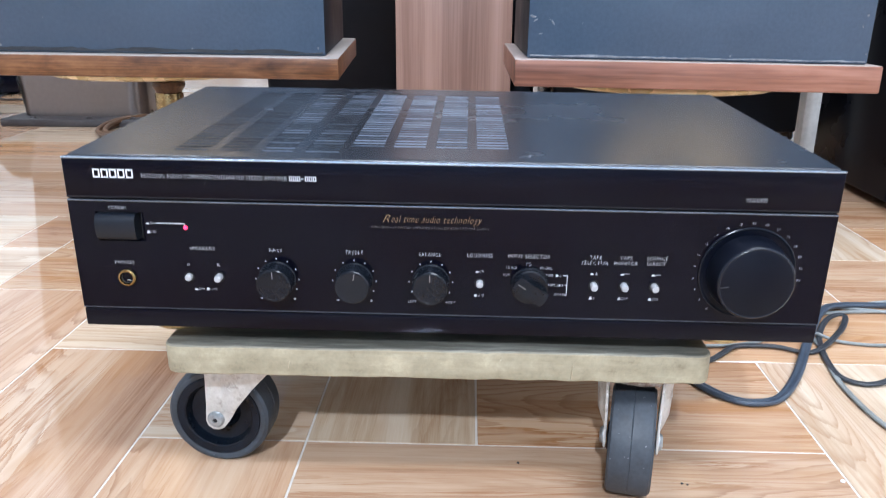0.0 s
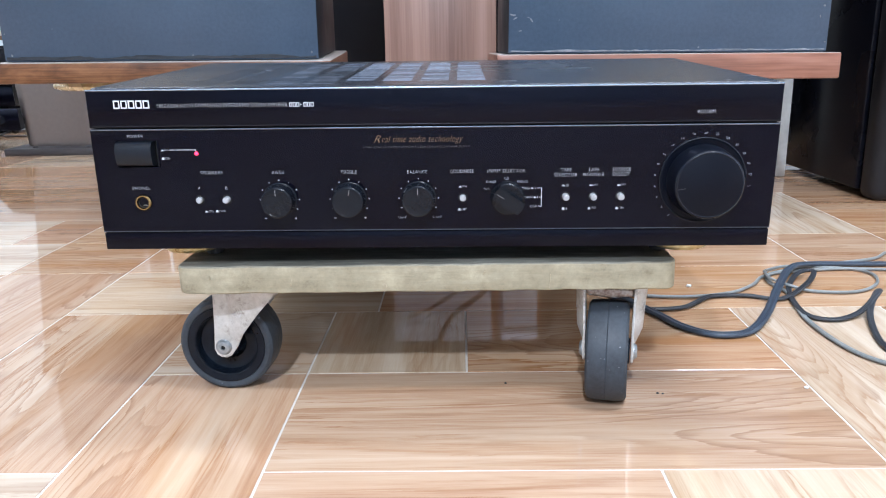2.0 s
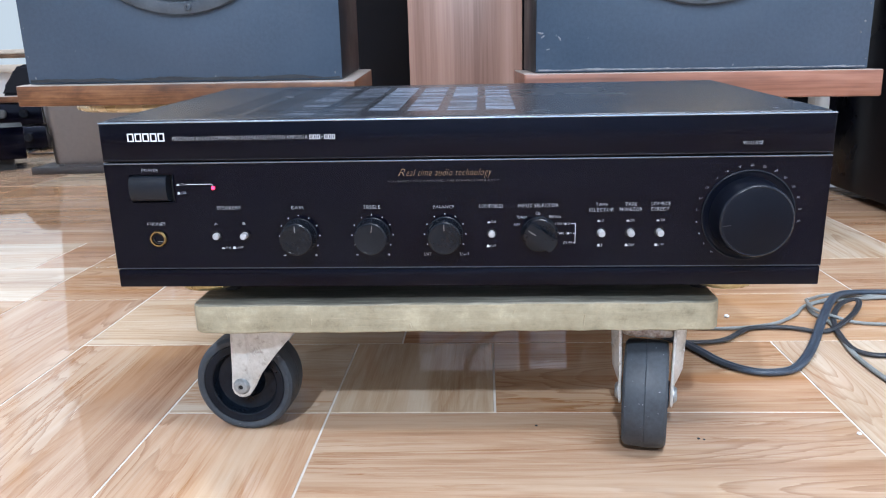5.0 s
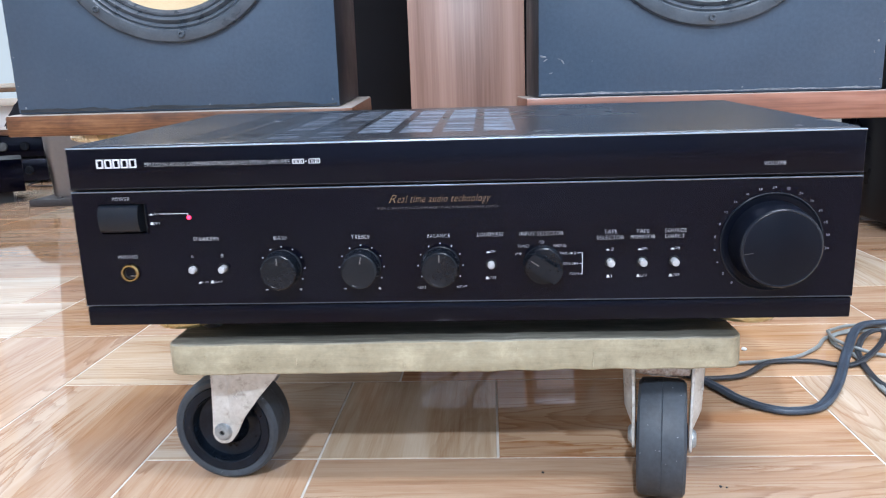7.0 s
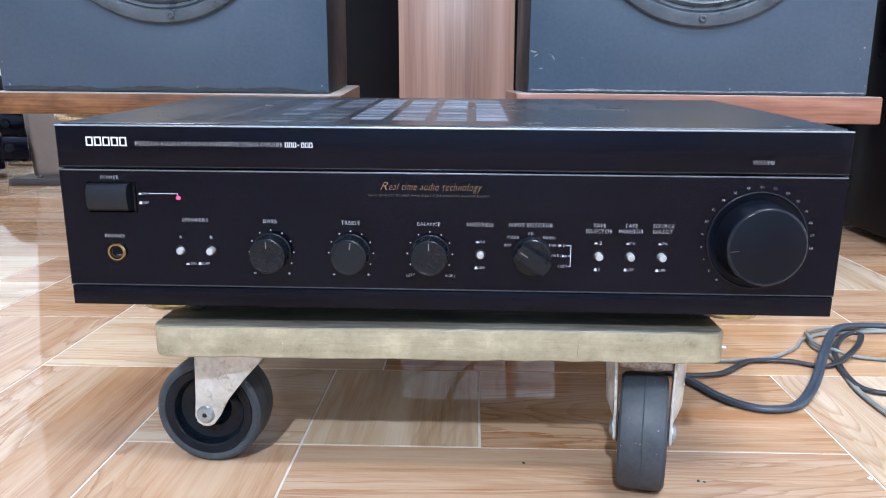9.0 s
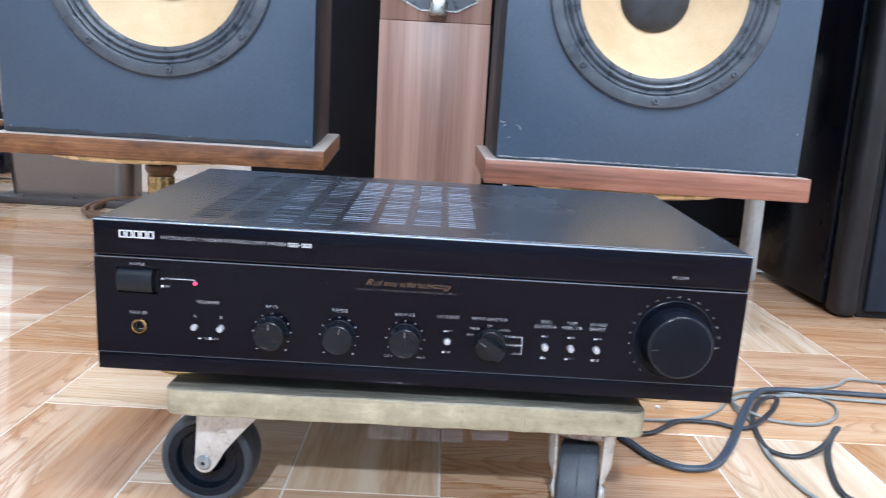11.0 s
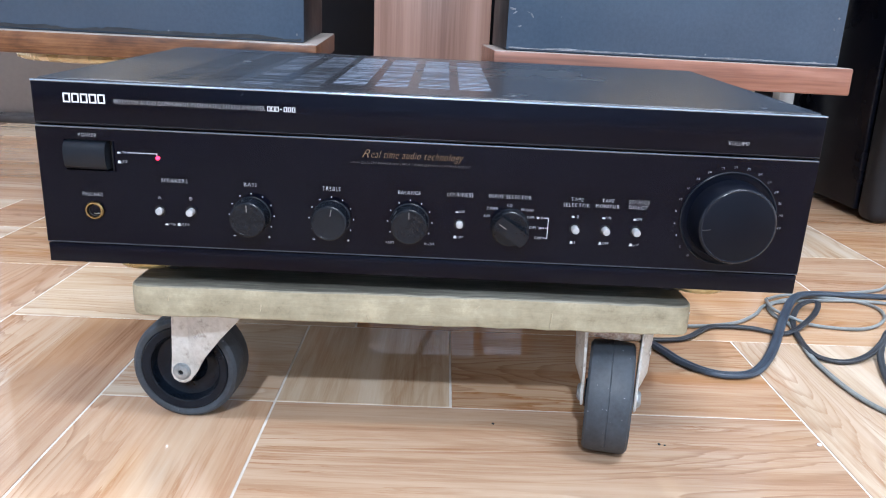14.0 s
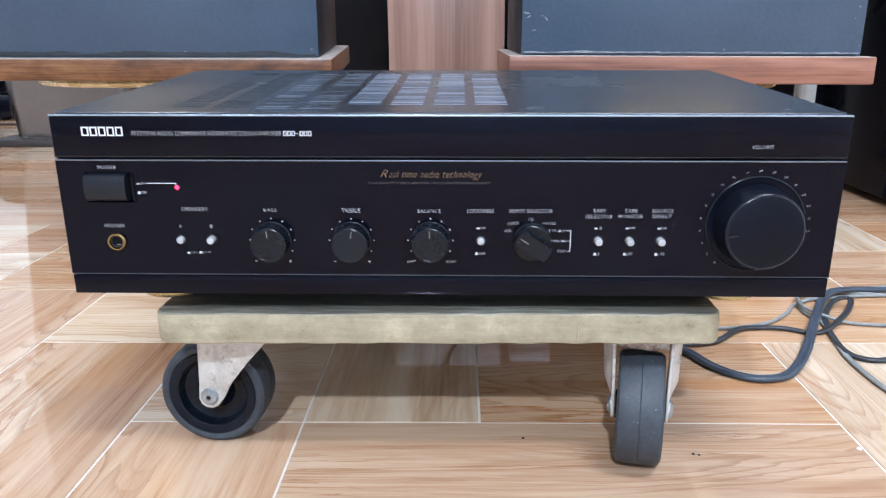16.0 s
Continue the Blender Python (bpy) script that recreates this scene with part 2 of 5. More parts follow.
RUBBER = surface("black_rubber", (0.012, 0.012, 0.013), (0.025, 0.025, 0.027), 0.65, coarse=40)
TYRE = scuffed_rubber("scuffed_grey_rubber_tyre", (0.017, 0.023, 0.031), (0.040, 0.050, 0.063), 0.6, coarse=45, fine=380, relief=0.0002)
HUB = surface("black_nylon_hub", (0.003, 0.005, 0.009), (0.007, 0.011, 0.018), 0.15, coarse=60, fine=500, relief=0.00004, spec=0.20)
ZINC = surface("dull_zinc_plated_steel", (0.46, 0.455, 0.43), (0.66, 0.655, 0.635), 0.42, 0.4, coarse=60, fine=380, relief=0.0001)
ZINC_NODES = ZINC.node_tree
grime = ramp(ZINC_NODES, noise_tex(ZINC_NODES, coords(ZINC_NODES), 150.0, 4, 0.65, 0.6), [(0.56, (0, 0, 0)), (0.70, (0.55,) * 3)])
zinc_bsdf = ZINC_NODES.nodes["Principled BSDF"]
ZINC_NODES.links.new(mix_value(ZINC_NODES, zinc_bsdf.inputs["Base Color"].links[0].from_socket, (0.17, 0.13, 0.10), grime), zinc_bsdf.inputs["Base Color"])
RUSTY = surface("stained_zinc_steel", (0.16, 0.10, 0.075), (0.52, 0.49, 0.46), 0.38, 0.4, coarse=110, fine=500, relief=0.0003)
BOLT = surface("bright_zinc_bolt", (0.22, 0.24, 0.25), (0.40, 0.42, 0.43), 0.48, 0.75, coarse=120, fine=900)
CABLE_DARK = surface("slate_grey_cable_sheath", (0.025, 0.036, 0.054), (0.047, 0.064, 0.088), 0.42, coarse=30, fine=300)
CABLE_BLACK = surface("black_cable_sheath", (0.016, 0.018, 0.023), (0.032, 0.037, 0.044), 0.42, coarse=30, fine=300)
CABLE_GREY = surface("pale_grey_cable_sheath", (0.15, 0.16, 0.158), (0.24, 0.255, 0.25), 0.40, coarse=30, fine=300)
YELLOW = surface("yellow_moulded_plastic", (0.62, 0.55, 0.03), (0.76, 0.69, 0.06), 0.4, coarse=60, fine=500)
CONE = surface("cream_paper_cone", (0.50, 0.365, 0.21), (0.60, 0.455, 0.285), 0.6, coarse=25, fine=420, relief=0.0002)
RIBBED = surface("grey_ribbed_rubber", (0.046, 0.058, 0.074), (0.092, 0.110, 0.134), 0.32, coarse=40)
SURROUND = surface("black_rubber_surround", (0.014, 0.017, 0.022), (0.03, 0.035, 0.042), 0.4, coarse=40)
BASKET = surface("black_cast_basket", (0.040, 0.052, 0.068), (0.074, 0.092, 0.114), 0.36, coarse=40, fine=300)
CHROME = surface("tarnished_chrome", (0.26, 0.27, 0.26), (0.46, 0.46, 0.43), 0.3, 0.9, coarse=60)
GLOSS_BLACK = surface("black_cabinet_laminate", (0.006, 0.007, 0.010), (0.011, 0.012, 0.016), 0.22, coarse=6, spec=1.0)
SATIN_BLACK = surface("black_satin_laminate", (0.0022, 0.0028, 0.006), (0.004, 0.005, 0.009), 0.30, coarse=6, spec=0.18)
GRILLE = surface("black_grille_cloth", (0.004, 0.005, 0.009), (0.008, 0.010, 0.016), 0.6, coarse=6, fine=900, relief=0.0003, spec=0.25)
CLOTH = surface("slate_speaker_cloth", (0.010, 0.014, 0.024), (0.018, 0.024, 0.038), 0.75, coarse=8, fine=1200, relief=0.0003, spec=0.2)
EDGE_BLACK = surface("black_rounded_moulding", (0.008, 0.008, 0.010), (0.014, 0.014, 0.016), 0.38, coarse=10, spec=0.3)
TAUPE = surface("brushed_taupe_metal", (0.20, 0.175, 0.165), (0.23, 0.205, 0.192), 0.30, 0.9, coarse=3, fine=90, spread=0.04)
TAUPE_DARK = surface("dark_taupe_paint", (0.028, 0.024, 0.026), (0.050, 0.044, 0.046), 0.45, coarse=10)
POST = surface("pale_grey_painted_post", (0.42, 0.41, 0.39), (0.60, 0.59, 0.56), 0.45, coarse=12)
WALL = surface("white_wall_paint", (0.70, 0.72, 0.74), (0.80, 0.82, 0.84), 0.7, coarse=1.5, fine=60, relief=0.0004)
CEILING = surface("white_ceiling_paint", (0.72, 0.73, 0.74), (0.82, 0.83, 0.84), 0.8, coarse=1.5, fine=50)
TRIM = surface("beige_painted_trim", (0.50, 0.43, 0.36), (0.64, 0.57, 0.49), 0.5, coarse=6)
STOOL = surface("polished_brass_disc", (0.70, 0.54, 0.28), (0.88, 0.74, 0.48), 0.30, 0.35, coarse=20)
LEG = veneer("brown_turned_wood", [(0.35, (0.06, 0.03, 0.017)), (0.65, (0.17, 0.09, 0.047))], "z")
WALNUT = veneer("walnut_veneer", [(0.30, (0.13, 0.066, 0.048)), (0.44, (0.26, 0.148, 0.115)), (0.56, (0.37, 0.222, 0.175)), (0.70, (0.45, 0.285, 0.232))], "z", 0.4, scale=0.8, along=0.25, fine_share=0.2)
BOARD_BROWN = veneer("dark_brown_board", [(0.34, (0.042, 0.015, 0.006)), (0.49, (0.122, 0.048, 0.020)), (0.64, (0.225, 0.102, 0.045))], "x", 0.35, scale=2.0, dusty=True, along=7.0)
BOARD_RED = veneer("reddish_brown_board", [(0.32, (0.085, 0.032, 0.020)), (0.50, (0.25, 0.105, 0.068)), (0.68, (0.38, 0.185, 0.130))], "x", 0.35, dusty=True, along=2.2, fine_share=0.3)
SKY = glow("bright_hazy_daylight", (0.72, 0.86, 1.0), 0.74)
SKY.node_tree.nodes["Principled BSDF"].inputs["Base Color"].default_value = (0.03, 0.03, 0.03, 1)
STREET = glow("shaded_street_daylight", (0.70, 0.85, 1.0), 0.06)
LAMP_GLOW = glow("fluorescent_tube_glow", (0.92, 0.97, 1.0), 3.0)


def painted_ply():
    """Grey-green painted, scratched dolly board with rubbed pale wood showing through."""
    m, nt, bs = shader("worn_grey_green_board")
    v = coords(nt, (5.0, 30.0, 60.0))
    v2 = coords(nt)
    grain = noise_tex(nt, v, 3.0, 5, 0.65, 0.3)
    patches = noise_tex(nt, v2, 22.0, 5, 0.7)
    scuff = noise_tex(nt, coords(nt, (0.8, 1.0, 0.9)), 120.0, 6, 0.8)
    patches = mix_value(nt, patches, scuff, 0.40)
    base = ramp(nt, grain, [(0.30, (0.19, 0.158, 0.104)), (0.50, (0.30, 0.262, 0.182)), (0.70, (0.40, 0.36, 0.272))])
    stain = ramp(nt, patches, [(0.37, (0.135, 0.114, 0.070)), (0.45, (0.255, 0.222, 0.148)), (0.53, (0.32, 0.282, 0.193)), (0.62, (0.45, 0.395, 0.275))])
    geo = nt.nodes.new("ShaderNodeNewGeometry")
    sep = nt.nodes.new("ShaderNodeSeparateXYZ")
    nt.links.new(geo.outputs["Normal"], sep.inputs[0])
    painted = ramp(nt, sep.outputs["Z"], [(0.55, (0, 0, 0)), (0.80, (1, 1, 1))])
    rubbed = mix_value(nt, grain, noise_tex(nt, coords(nt, (9.0, 160.0, 60.0)), 3.0, 4, 0.7), 0.45)
    paint = ramp(nt, rubbed, [(0.36, (0.060, 0.058, 0.047)), (0.52, (0.135, 0.128, 0.104)), (0.66, (0.27, 0.262, 0.222))])
    nt.links.new(mix_value(nt, mix_value(nt, base, stain, 0.74), paint, painted), bs.inputs["Base Color"])
    bs.inputs["Roughness"].default_value = 0.55
    bump(nt, bs, grain, 0.5, 0.0008)
    return m


BARE_WOOD = surface("pale_bare_wood", (0.26, 0.215, 0.14), (0.40, 0.345, 0.25), 0.7, coarse=200, fine=900)
CHALK = surface("rubbed_grey_paint", (0.07, 0.08, 0.10), (0.24, 0.25, 0.27), 0.6, coarse=70, fine=400)
PLY = painted_ply()


def cabinet_paint():
    """Charcoal textured paint, rolled on, rubbed and chipped here and there."""
    m, nt, bs = shader("charcoal_textured_paint")
    v = coords(nt)
    cloud, roll = noise_tex(nt, v, 5.0, 4), noise_tex(nt, v, 190.0, 4, 0.6)
    chip = noise_tex(nt, v, 38.0, 2, 0.4)
    tone = ramp(nt, mix_value(nt, cloud, roll, 0.4), [(0.35, (0.034, 0.058, 0.092)), (0.65, (0.055, 0.086, 0.130))])
    mask = ramp(nt, chip, [(0.775, (0, 0, 0)), (0.80, (1, 1, 1))])
    nt.links.new(mix_value(nt, tone, (0.30, 0.31, 0.32), mask), bs.inputs["Base Color"])
    nt.links.new(ramp(nt, cloud, [(0.3, (0.34,) * 3), (0.7, (0.50,) * 3)]), bs.inputs["Roughness"])
    lump = noise_tex(nt, v, 22.0, 4, 0.55)
    bump(nt, bs, mix_value(nt, roll, lump, 0.75), 0.22, 0.0022)
    return m


CHARCOAL = cabinet_paint()
# darker copy of the cabinet finish: shade on sides and top as colour
SHADED_SIDE = surface("shaded_cabinet_side", (0.008, 0.011, 0.017), (0.016, 0.020, 0.028), 0.5, coarse=8, fine=160, relief=0.0004, spec=0.25)


# ---------------------------------------------------------------- mesh helpers
def part(name, bm, material, parent=None, label="", smooth=True):
    me = bpy.data.meshes.new(name)
    bmesh.ops.recalc_face_normals(bm, faces=bm.faces)
    bm.to_mesh(me)
    bm.free()
    me.materials.append(material)
    if smooth:
        for p in me.polygons:
            p.use_smooth = True
        me.set_sharp_from_angle(angle=radians(32))
    ob = new(name, me)
    if parent:
        ob.parent = parent
    if label:
        tagged(ob, label)
    return ob


def thing(name, at=(0, 0, 0), rot=(0, 0, 0), label="", category="", group=""):
    ob = new(name)
    ob.empty_display_size = 0.02
    ob.matrix_world = pose(*at, *rot)
    return tagged(ob, label, category, group)


def box(bm, x0, x1, y0, y1, z0, z1, bev=0.0, seg=2, m=None):
    mm = Matrix.Translation(((x0 + x1) / 2, (y0 + y1) / 2, (z0 + z1) / 2)) @ Matrix.Diagonal((x1 - x0, y1 - y0, z1 - z0, 1))
    vs = bmesh.ops.create_cube(bm, size=1, matrix=(m @ mm) if m else mm)["verts"]
    if bev:
        es = list({e for v in vs for e in v.link_edges})
        bmesh.ops.bevel(bm, geom=es, offset=bev, segments=seg, profile=0.5, affect="EDGES")
    return bm


def solid(x0, x1, y0, y1, z0, z1, bev=0.0, seg=2):
    return box(bmesh.new(), x0, x1, y0, y1, z0, z1, bev, seg)


def lathe(bm, profile, m=None, segs=48, close=True):
    """Revolves (radius, height) pairs round z; then places by m."""
    m = m or Matrix()
    rings = []
    for r, h in profile:
        if r < 1e-6:
            rings.append([bm.verts.new(m @ Vector((0, 0, h)))])
        else:
            rings.append([bm.verts.new(m @ Vector((r * math.cos(2 * math.pi * i / segs), r * math.sin(2 * math.pi * i / segs), h))) for i in range(segs)])
    for a, b in zip(rings, rings[1:]):
        for i in range(segs):
            j = (i + 1) % segs
            q = [a[i % len(a)], a[j % len(a)], b[j % len(b)], b[i % len(b)]]
            q = list(dict.fromkeys(q))
            if len(q) > 2:
                bm.faces.new(q)
    return bm


def prism(bm, outline, depth, m=None):
    """Extrudes an outline in local xz along local y from 0 to depth."""
    m = m or Matrix()
    a = [bm.verts.new(m @ Vector((x, 0, z))) for x, z in outline]
    b = [bm.verts.new(m @ Vector((x, depth, z))) for x, z in outline]
    bm.faces.new(a)
    bm.faces.new(b[::-1])
    for i in range(len(a)):
        j = (i + 1) % len(a)
        bm.faces.new((a[i], b[i], b[j], a[j]))
    return bm


def spline(points, steps=10):
    """Catmull-Rom through the points."""
    ps = [Vector(p) for p in points]
    ps = [2 * ps[0] - ps[1]] + ps + [2 * ps[-1] - ps[-2]]
    out = []
    for i in range(1, len(ps) - 2):
        a, b, c, d = ps[i - 1:i + 3]
        for k in range(steps):
            t = k / steps
            out.append(0.5 * (2 * b + (c - a) * t + (2 * a - 5 * b + 4 * c - d) * t * t + (3 * b - a - 3 * c + d) * t ** 3))
    return out + [ps[-2]]


def sweep(bm, line, section, up=Vector((0, 0, 1))):
    """Sweeps a closed section of (across, upward) pairs along the line."""
    rings = []
    for i, p in enumerate(line):
        d = (line[min(i + 1, len(line) - 1)] - line[max(i - 1, 0)]).normalized()
        side = d.cross(up).normalized()
        top = side.cross(d)
        rings.append([bm.verts.new(p + side * a + top * b) for a, b in section])
    n = len(section)
    for a, b in zip(rings, rings[1:]):
        for i in range(n):
            bm.faces.new((a[i], a[(i + 1) % n], b[(i + 1) % n], b[i]))
    bm.faces.new(rings[0][::-1])
    bm.faces.new(rings[-1])
    return bm


def round_section(r, n=10):
    return [(r * math.cos(2 * math.pi * i / n), r * math.sin(2 * math.pi * i / n)) for i in range(n)]


def twin_section(r):
    """Figure-of-eight section of a two-core flat lead."""
    out = []
    for cx, a0, a1 in ((r * 0.92, -130, 130), (-r * 0.92, 50, 310)):
        for k in range(9):
            a = radians(a0 + (a1 - a0) * k / 8)
            out.append((cx + r * math.cos(a), r * math.sin(a)))
    return out


TO_FRONT = Matrix.Rotation(radians(90), 4, "X")  # local z of a lathe turns to -y


# ---------------------------------------------------------------- room
FX0, FX1, FY0, FY1, ROOM_H = -2.9, 2.3, -2.6, 3.0, 2.8
floor = part("floor", solid(FX0, FX1, FY0, FY1, -0.12, -0.0005), GROUT, None, "glossy wood-look tiled floor with white joints")
tagged(floor, category="floor", kind="structure")
ceiling = part("ceiling", solid(FX0, FX1, FY0, FY1, ROOM_H, ROOM_H + 0.1), CEILING, None, "plain white painted ceiling")
tagged(ceiling, category="ceiling", kind="structure")
for nm, b in (("wall_west", (FX0 - 0.12, FX0, FY0, FY1)), ("wall_east", (FX1, FX1 + 0.12, FY0, FY1))):
    w = part(nm, solid(*b, -0.12, ROOM_H + 0.1), WALL, None, "plain white painted room wall")
    tagged(w, category="wall", kind="structure")
# south wall with the open shop front behind the camera
bm = bmesh.new()
box(bm, FX0 - 0.1, -1.4, FY0 - 0.12, FY0, -0.12, ROOM_H + 0.1)
box(bm, 1.4, FX1 + 0.1, FY0 - 0.12, FY0, -0.12, ROOM_H + 0.1)
box(bm, -1.4, 1.4, FY0 - 0.12, FY0, 2.4, ROOM_H + 0.1)
tagged(part("wall_south", bm, WALL, None, "white wall with a wide open doorway"), category="wall", kind="structure")
tagged(part("backdrop_street", solid(-1.8, 1.8, FY0 - 0.52, FY0 - 0.5, -0.1, 2.8), STREET, None, "bright hazy daylight outside the doorway"), category="sky", kind="structure")
# north wall with a window opening
WX0, WX1, WZ0, WZ1 = -2.45, -1.05, 0.285, 2.1
bm = bmesh.new()
box(bm, FX0 - 0.1, WX0, FY1, FY1 + 0.12, -0.12, ROOM_H + 0.1)
box(bm, WX1, FX1 + 0.1, FY1, FY1 + 0.12, -0.12, ROOM_H + 0.1)
box(bm, WX0, WX1, FY1, FY1 + 0.12, -0.12, WZ0)
box(bm, WX0, WX1, FY1, FY1 + 0.12, WZ1, ROOM_H + 0.1)
tagged(part("wall_north", bm, WALL, None, "white painted wall with a window"), category="wall", kind="structure")
window = tagged(thing("window_1", (0, 0, 0), label="bright window with a beige painted frame", category="window"), kind="structure")
bm = bmesh.new()
box(bm, WX0, WX0 + 0.05, FY1 - 0.02, FY1 + 0.08, WZ0, WZ1, 0.004)
box(bm, WX1 - 0.05, WX1, FY1 - 0.02, FY1 + 0.08, WZ0, WZ1, 0.004)
box(bm, WX0 + 0.05, WX1 - 0.05, FY1 - 0.02, FY1 + 0.08, WZ1 - 0.05, WZ1, 0.004)
box(bm, WX0 + 0.05, WX1 - 0.05, FY1 - 0.01, FY1 + 0.05, 0.330, 0.350, 0.004)
part("window_frame", bm, TRIM, window)
part("window_rail", solid(WX0 + 0.05, WX1 - 0.05, FY1 - 0.015, FY1 + 0.05, 0.312, 0.3296, 0.003), LEG, window, "brown rail across the window")
part("window_sill", solid(WX0 - 0.05, WX1 + 0.05, FY1 - 0.09, FY1 + 0.08, WZ0 - 0.035, WZ0 - 0.002, 0.006), TRIM, window)
tagged(part("backdrop", solid(WX0 - 0.4, WX1 + 0.4, FY1 + 0.5, FY1 + 0.52, 0.0, 2.7), SKY, None, "bright hazy daylight outside the window"), category="sky", kind="structure")
# battens out of view; the third is made up to match the side fill
for lx, ly, sx, sy in ((0.80, -1.1, 0.66, 0.14), (0.70, 0.50, 0.66, 0.14), (-1.30, 1.70, 0.14, 0.66)):
    cl = thing("ceiling_light", (lx, ly, ROOM_H), label="unseen white ceiling batten with fluorescent tubes", category="lamp", group="ceiling lights")
    part("housing", solid(-sx, sx, -sy, sy, -0.06, 0.0, 0.008), CEILING, cl)
    part("diffuser", solid(-sx + 0.01, sx - 0.01, -sy + 0.01, sy - 0.01, -0.068, -0.0605, 0.002), LAMP_GLOW, cl)
bulb = thing("wall_lamp", (-0.25, FY0, 2.18), (0, 0, 0), "small round bulb hanging on a rod by the doorway", "lamp")
part("bracket", solid(-0.03, 0.03, 0.09, 0.15, 0.070, ROOM_H - 2.18, 0.006), CEILING, bulb)
part("holder", lathe(bmesh.new(), [(0, 0.075), (0.032, 0.075), (0.032, 0.03), (0, 0.03)], Matrix.Translation((0, 0.12, 0)), 24), CEILING, bulb)
part("globe", lathe(bmesh.new(), [(0.045 * math.sin(radians(a)), -0.012 + 0.045 * math.cos(radians(a))) for a in range(0, 181, 15)], Matrix.Translation((0, 0.12, 0.0)), 24), LAMP_GLOW, bulb)


# ---------------------------------------------------------------- amplifier
amp = thing("stereo_amplifier", (0.00245, 0.0002, 0.1196), (1.69, 0.40, 0), "black integrated stereo amplifier resting on a wheeled board", "amplifier")
XL, XR = -0.2184, 0.2190
G1, G2, TOP, LOW = 0.0792, 0.0106, 0.1030, -0.0014
# three bands of the front, parted by two fine grooves
part("upper_panel", solid(XL, XR, 0, 0.012, G1 + 0.0001, TOP, 0.0008, 3), PANEL, amp, "black satin fascia band")
lower = part("lower_panel", solid(XL, XR, 0.0004, 0.012, LOW, G2 - 0.0005, 0.0008, 2), PANEL, amp, "narrow black fascia band")


def fascia():
    """Main fascia with through holes for the power switch and the jack left as insets."""
    bm = bmesh.new()
    x0, x1, z0, z1 = XL, XR, G2 + 0.0005, G1 - 0.0007
    px0, px1, pz0, pz1 = -0.2026, -0.1760, 0.0541, 0.0712
    for a in ((x0, px0, z0, z1), (px1, x1, z0, z1), (px0, px1, z0, pz0), (px0, px1, pz1, z1)):
        box(bm, a[0], a[1], 0.0002, 0.012, a[2], a[3])
    bmesh.ops.remove_doubles(bm, verts=bm.verts, dist=1e-6)
    return bm


part("main_panel", fascia(), PANEL, amp, "black satin control fascia")
bm = bmesh.new()
box(bm, XL, XR, -0.0002, 0.0012, G1 - 0.0016, G1 - 0.0006, 0.00035)
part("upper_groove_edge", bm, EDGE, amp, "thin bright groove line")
bm = bmesh.new()
box(bm, XL, XR, -0.0001, 0.0012, G2 + 0.0002, G2 + 0.0008, 0.0002)
part("lower_groove_edge", bm, EDGE_DIM, amp, "thin bright groove line")
part("upper_groove_line", solid(XL, XR, -0.0002, 0.0010, G1 + 0.0009, G1 + 0.0013, 0.00015), EDGE_DARK, amp, "fine dark groove line")
part("top_edge", solid(XL, XR, -0.0002, 0.0030, TOP - 0.0005, TOP + 0.0004, 0.0003, 2), EDGE_SHINE, amp, "thin bright top edge line")
part("groove_backing", solid(XL + 0.001, XR - 0.001, 0.004, 0.011, 0.003, TOP - 0.003), VOID, amp)
bm = bmesh.new()
box(bm, -0.2135, 0.2135, 0.012, 0.248, 0.0, 0.003)
box(bm, -0.2135, -0.2125, 0.012, 0.248, 0.003, 0.104)
box(bm, 0.2125, 0.2135, 0.012, 0.248, 0.003, 0.104)
box(bm, -0.2125, 0.2125, 0.247, 0.248, 0.003, 0.104)
part("chassis", bm, STEEL_BOX, amp)
part("heat_sink", solid(-0.165, 0.045, 0.015, 0.235, 0.080, 0.0985), SINK, amp, "dusty grey heat sink under the slots")

# lid: a folded sheet with eight ladders of cooling slots
LZ, LX0, LX1, LD = 0.1042, -0.2158, 0.2166, 0.2500
LID_RISE = 0.0028 / LD
cols = [(-0.1600, -0.1405, 0.018), (-0.1340, -0.1155, 0.018), (-0.1090, -0.0910, 0.018), (-0.0835, -0.0640, 0.018),
        (-0.0590, -0.0393, 0.035), (-0.0335, -0.0142, 0.035), (-0.0080, 0.0107, 0.035), (0.0165, 0.0356, 0.035)]
REAR = 0.224
bm = bmesh.new()
T0 = LZ - 0.0014
box(bm, LX0, cols[0][0], 0.0045, LD, T0, LZ)
box(bm, cols[-1][1], LX1, 0.0045, LD, T0, LZ)
box(bm, cols[0][0], cols[-1][1], REAR, LD, T0, LZ)
for a, b in zip(cols, cols[1:]):
    box(bm, a[1], b[0], 0.0045, REAR, T0, LZ)
for a in cols:
    box(bm, a[0], a[1], 0.0045, a[2], T0, LZ)
box(bm, LX0, LX0 + 0.0014, 0.0045, LD, 0.004, T0)
box(bm, LX1 - 0.0014, LX1, 0.0045, LD, 0.004, T0)
bmesh.ops.remove_doubles(bm, verts=bm.verts, dist=1e-6)
for v in bm.verts:
    if v.co.z > 0.05:
        v.co.z += v.co.y * LID_RISE
lid = part("top_cover", bm, LID, amp, "black steel cover with eight rows of cooling slots", smooth=False)
